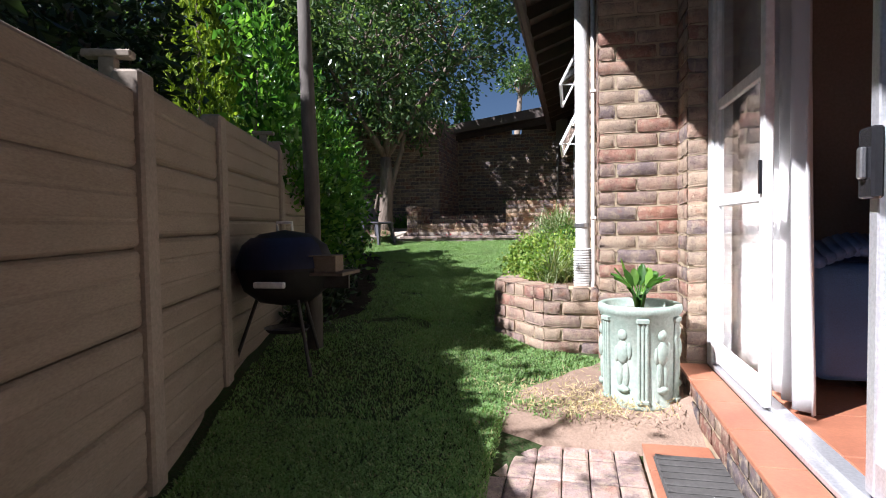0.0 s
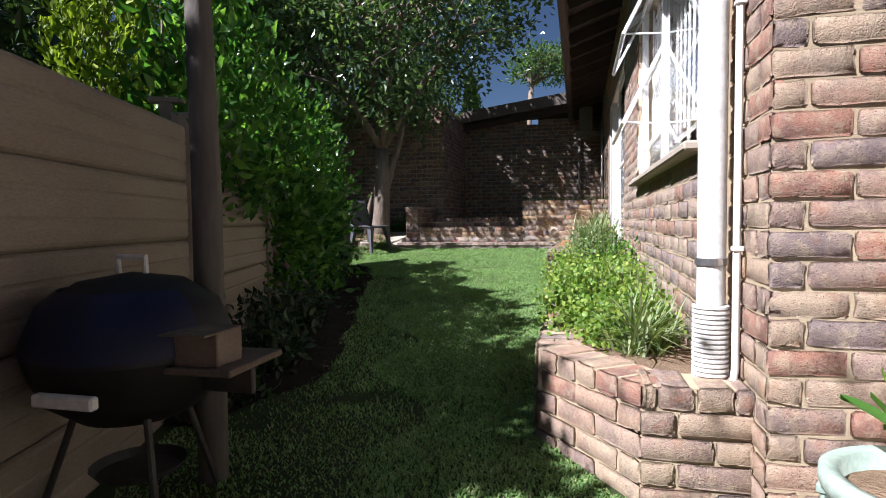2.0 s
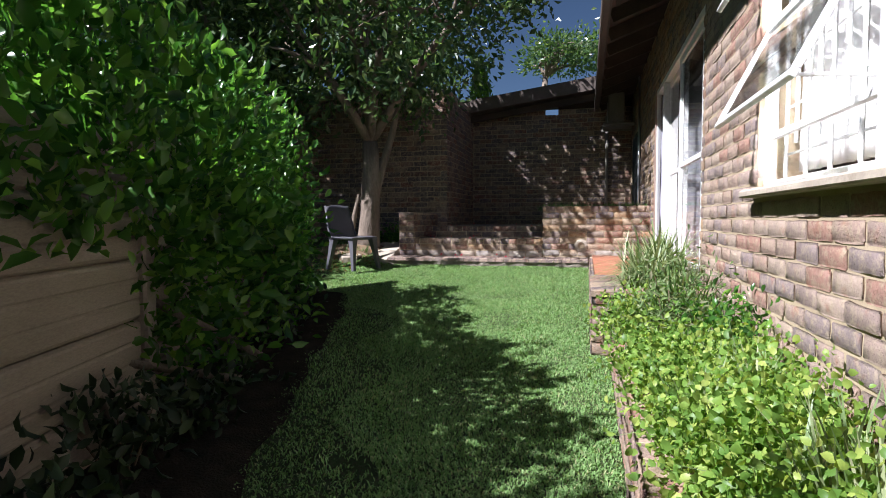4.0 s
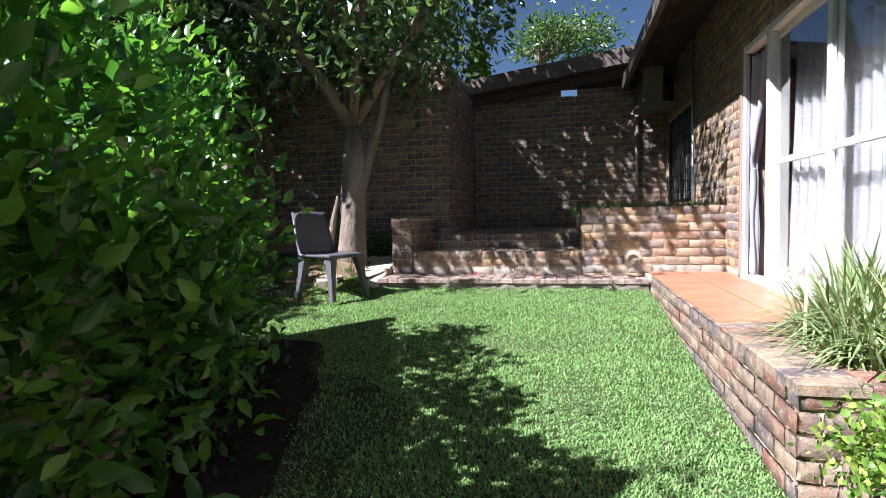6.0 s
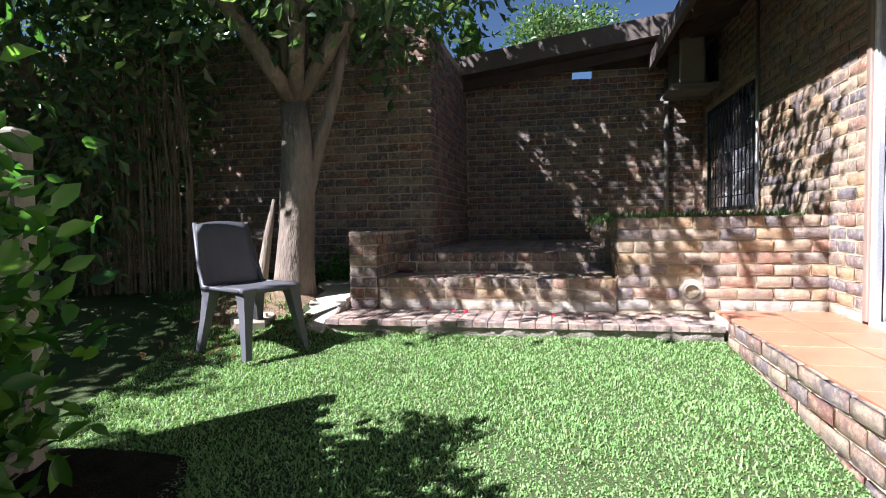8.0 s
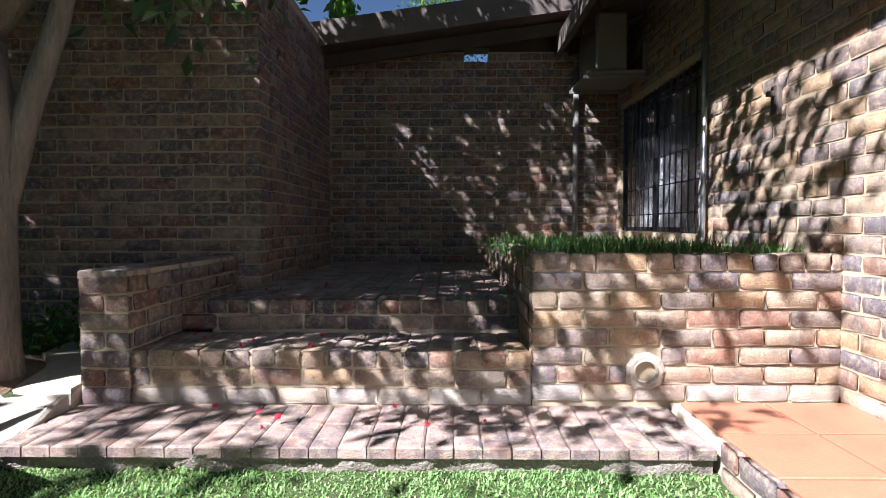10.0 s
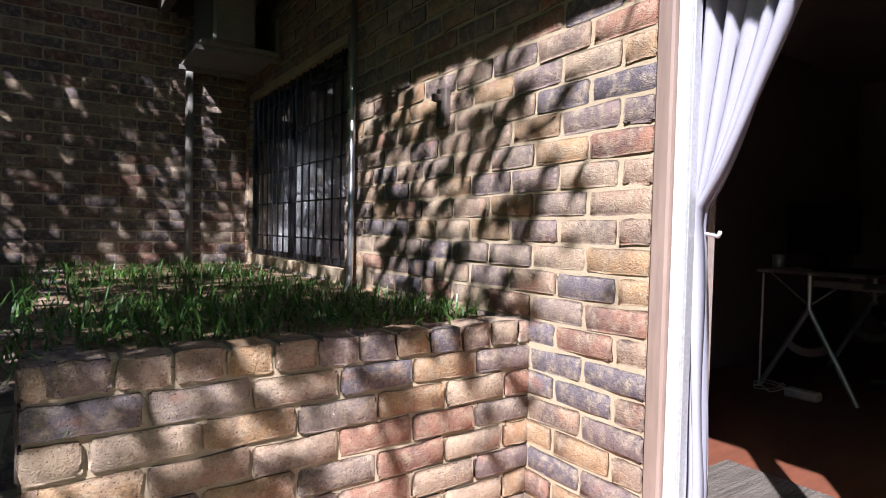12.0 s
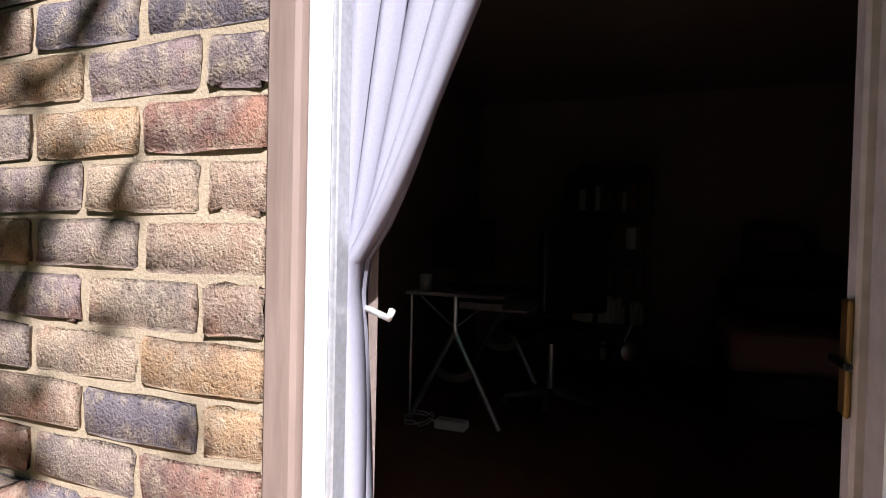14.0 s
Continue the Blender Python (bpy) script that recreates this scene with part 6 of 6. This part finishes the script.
tagged(sheet("leaf_litter", v, f, leaf_material("dry_leaf", [(0.0, (0.20, 0.10, 0.05)), (1.0, (0.36, 0.22, 0.12))], 0.8, 0.2, 0.2)), "brown dry leaf litter around the chair", "leaves", "", "stuff")
for k in range(12):
    yy = rng.uniform(5.2, 9.4)
    xx = float(np.interp(yy, [q[1] for q in FENCE_POSTS], [q[0] for q in FENCE_POSTS])) + rng.uniform(0.12, 0.35)
    low_shrub("shade_plant", "dark leafy plant in the shade of the fence", (xx, yy, ground_height(xx, yy)), (0.2, 0.22, rng.uniform(0.25, 0.5)), 300, 0.07, DARK_LEAF, 0.5, 0.08)

# ---- inside the rooms ----
def armchair():
    c = thing("armchair", (1.37, 4.24, 0.424), "dark navy leather armchair with pleated padded arms", "armchair", rz=180)
    def puff(name, x0, x1, y0, y1, z0, z1, r, label=""):
        bm = boxed(x0, x1, y0, y1, z0, z1, bevel=r, segments=4)
        return part(name, bm, LEATHER, c, label, True)
    puff("base", -0.42, 0.42, -0.36, 0.36, 0.05, 0.30, 0.05)
    puff("seat_cushion", -0.30, 0.44, -0.26, 0.26, 0.30, 0.46, 0.06)
    puff("backrest", -0.50, -0.26, -0.33, 0.33, 0.25, 0.98, 0.09)
    for y in (-0.40, 0.40):
        puff("arm", -0.44, 0.46, y - 0.09, y + 0.09, 0.06, 0.56, 0.05)
        for k in range(9):
            bm = bmesh.new()
            tube(bm, [(0.46 - 0.035 * k, y - 0.1, 0.565 + 0.05 * math.sin(k * 0.35)), (0.46 - 0.035 * k, y, 0.61 + 0.05 * math.sin(k * 0.35)), (0.46 - 0.035 * k, y + 0.1, 0.565 + 0.05 * math.sin(k * 0.35))], 0.03, 8)
            part("arm_pleat", bm, LEATHER, c, "padded leather pleat", True)
    return c


armchair()


def trestle_desk():
    d = thing("trestle_desk", (2.74, 12.62, 0.99), "small desk with a thin top on steel trestle legs", "desk")
    part("desktop", boxed(-0.45, 0.75, -0.29, 0.29, 0.725, 0.745, bevel=0.005), STEEL, d)
    part("keyboard_tray", boxed(-0.40, 0.1, -0.40, -0.1, 0.655, 0.67, bevel=0.004), STEEL, d)
    for x in (-0.36, 0.62):
        for s in (-1, 1):
            part("leg", tube(bmesh.new(), [(x, 0.02, 0.52), (x, 0.02 + s * 0.27, 0.0)], 0.016, 8), STEEL, d)
        part("upright", tube(bmesh.new(), [(x, 0.02, 0.52), (x, 0.02, 0.72)], 0.016, 8), STEEL, d)
        for s in (-1, 1):
            part("brace", tube(bmesh.new(), [(x, 0.02, 0.54), (x, 0.02 + s * 0.22, 0.72)], 0.006, 6), STEEL, d)
        bm = bmesh.new()
        for q in range(5):
            ang = (q - 2) * 0.32
            box(bm, x - 0.005, x + 0.005, -0.034, 0.034, -0.024, 0.024, bevel=0.003, turn=pose(0, 0.02 + 0.16 * math.sin(ang), 0.42 - 0.16 * math.cos(ang), math.degrees(ang), 0, 0))
        part("cross_plate", bm, STEEL, d, "perforated steel cross plate")
    part("rear_leg", tube(bmesh.new(), [(-0.40, 0.27, 0.02), (-0.40, 0.27, 0.72)], 0.008, 8), STEEL, d)
    part("drawer_rail", boxed(-0.42, -0.38, -0.27, -0.02, 0.66, 0.70, bevel=0.004), STEEL, d)
    return d


trestle_desk()
prof = []
for k in range(241):
    prof.append((-0.875 + 1.75 * k / 240, 0.009 + 0.0025 * math.sin(k * math.pi / 1.5)))
prof = prof + [(0.875, 0.0), (-0.875, 0.0)]
rug = solid("woven_rug", swept(bmesh.new(), prof, 0.0, 0.72), RUG, "", "ribbed grey-beige woven rug inside the sliding door", "rug")
rug.matrix_world = pose(0.27, 11.47, 0.992)
mon = thing("computer_monitor", (2.78, 12.74, 1.735), "black computer monitor on the desk", "monitor")
part("screen", boxed(-0.03, 0.03, -0.2, 0.2, 0.1, 0.42, bevel=0.01), BLACK, mon)
part("stand", boxed(-0.06, 0.06, -0.1, 0.1, 0.0, 0.015, bevel=0.004), BLACK, mon)
part("neck", boxed(-0.02, 0.02, -0.03, 0.03, 0.01, 0.13), BLACK, mon)
lap = thing("laptop", (2.6, 12.5, 1.735), "closed black laptop lying on the desk", "laptop")
part("laptop_body", boxed(-0.13, 0.13, -0.17, 0.17, 0.0, 0.025, bevel=0.006), BLACK, lap)
cup = tagged(solid("glass_jar", lathe(bmesh.new(), [(0.0, 0.0), (0.035, 0.0), (0.037, 0.09), (0.033, 0.09), (0.031, 0.006), (0.0, 0.006)], 16), STEEL, "", smooth=True), "small grey jar on the desk", "jar")
cup.matrix_world = pose(2.42, 12.84, 1.735)
box_p = thing("power_strip", (2.3, 12.62, 0.99), "white power strip with coiled cables under the desk", "power strip")
part("strip", boxed(-0.04, 0.04, -0.09, 0.09, 0.0, 0.05, bevel=0.008), PLASTIC_WHITE, box_p)
loop = [(0.02 + 0.1 * math.cos(t * 0.5), 0.2 + 0.08 * math.sin(t * 0.5), 0.01 + 0.008 * (t % 5)) for t in range(32)]
part("cable", tube(bmesh.new(), loop, 0.004, 6), PLASTIC_WHITE, box_p)


def office_chair():
    c = thing("office_chair", (2.95, 12.2, 0.99), "dark swivel office chair with a chrome base", "office chair", rz=40)
    part("seat", boxed(-0.24, 0.24, -0.24, 0.24, 0.44, 0.53, bevel=0.035, segments=3), BLACK, c, "", True)
    part("backrest", boxed(-0.27, -0.2, -0.22, 0.22, 0.62, 1.1, bevel=0.03, segments=3), BLACK, c, "", True)
    part("column", tube(bmesh.new(), [(0, 0, 0.1), (0, 0, 0.45)], 0.025, 12), STEEL, c)
    part("lever", tube(bmesh.new(), [(-0.24, -0.36, 0.44), (-0.20, -0.50, 0.66)], 0.007, 6), STEEL, c)
    hub = lathe(bmesh.new(), [(0.0, -0.008), (0.05, -0.006), (0.052, 0.0), (0.046, 0.006), (0.0, 0.004)], 20)
    bmesh.ops.transform(hub, verts=hub.verts, matrix=pose(-0.40, -0.27, 0.415, 0, 90, 0))
    part("tilt_knob", hub, STEEL, c, "round chrome tilt knob", True)
    part("knob_stem", tube(bmesh.new(), [(-0.40, -0.27, 0.415), (-0.2, -0.15, 0.43), (0, 0, 0.44)], 0.008, 8), BLACK, c)
    for k in range(5):
        a = 2 * math.pi * k / 5
        part("foot", tube(bmesh.new(), [(0, 0, 0.1), (0.29 * math.cos(a), 0.29 * math.sin(a), 0.065)], [0.026, 0.016], 8), GREEN_PLASTIC, c, "dull green plastic foot")
        w = lathe(bmesh.new(), [(0.0, -0.012), (0.026, -0.012), (0.026, 0.012), (0.0, 0.012)], 12)
        bmesh.ops.transform(w, verts=w.verts, matrix=pose(0.29 * math.cos(a), 0.29 * math.sin(a), 0.03, 90, 0, math.degrees(a)))
        part("castor", w, BLACK, c)
    return c


office_chair()


def bookshelf():
    s = thing("bookshelf", (4.25, 12.0, 0.99), "tall dark wooden bookshelf filled with books", "bookshelf")
    for y in (-0.33, 0.30):
        part("side_panel", boxed(-0.13, 0.15, y, y + 0.03, 0.0, 1.62, bevel=0.003), DARK_WOOD, s)
    part("back_panel", boxed(0.152, 0.165, -0.33, 0.33, 0.0, 1.62), DARK_WOOD, s)
    for k in range(6):
        part("shelf", boxed(-0.12, 0.15, -0.298, 0.298, 0.05 + k * 0.305, 0.07 + k * 0.305), DARK_WOOD, s)
    return s


bookshelf()
book_mats = [worn("book_" + n, a, b, 6.0, 60.0, 0.7, 0.05) for n, a, b in (("white", (0.7, 0.68, 0.64), (0.6, 0.58, 0.55)), ("red", (0.25, 0.06, 0.05), (0.2, 0.05, 0.04)), ("blue", (0.08, 0.11, 0.2), (0.06, 0.08, 0.15)), ("brown", (0.2, 0.13, 0.08), (0.15, 0.1, 0.06)))]
for k in range(5):
    y = -0.27
    while y < 0.24:
        w, h = rng.uniform(0.025, 0.06), rng.uniform(0.14, 0.22)
        if rng.random() < 0.8:
            ob = solid("book", boxed(0, 0.15, 0, w - 0.004, 0, h, bevel=0.002), book_mats[0 if k == 1 else rng.integers(4)], "", "worn hardback book standing on the shelf", "book")
            ob["group"] = "books on the shelf"
            ob.matrix_world = pose(4.2, 11.98 + y, 1.061 + k * 0.305)
        y += w
for y, h in ((-0.2, 0.06), (0.0, 0.05), (0.17, 0.08)):
    ob = solid("storage_box", boxed(-0.1, 0.1, -0.07, 0.07, 0, h, bevel=0.006), DARK_CLOTH, "", "small dark box on top of the bookshelf", "box")
    ob.matrix_world = pose(4.25, 11.98 + y, 2.586)


def bed_thing():
    b = thing("bed", (4.0, 10.5, 0.99), "unmade bed with dusty pink cover against the wall", "bed")
    part("bed_base", boxed(-0.75, 0.7, -0.9, 0.65, 0.0, 0.28, bevel=0.02), DARK_CLOTH, b)
    bm = boxed(-0.78, 0.72, -0.92, 0.68, 0.28, 0.50, bevel=0.06, segments=4)
    bmesh.ops.subdivide_edges(bm, edges=list(bm.edges), cuts=3, use_grid_fill=True)
    for v in bm.verts:
        v.co += Vector((0, 0, 0.05)) * noise.noise(v.co * 3.0)
    part("cover", bm, PINK_CLOTH, b, "crumpled dusty pink bedcover", True)
    return b


bed_thing()
for x, y, z, r in ((4.35, 10.85, 1.50, 20), (4.2, 10.6, 1.52, -15), (4.4, 10.68, 1.72, 40), (4.42, 10.76, 1.93, 70)):
    bm = boxed(-0.22, 0.22, -0.3, 0.3, 0, 0.24, bevel=0.1, segments=4)
    ob = solid("cushion", bm, DARK_CLOTH, "", "plump dark brown cushion piled on the bed", "cushion", True)
    ob["group"] = "cushions on the bed"
    ob.matrix_world = pose(x, y, z, 8, -10, r)
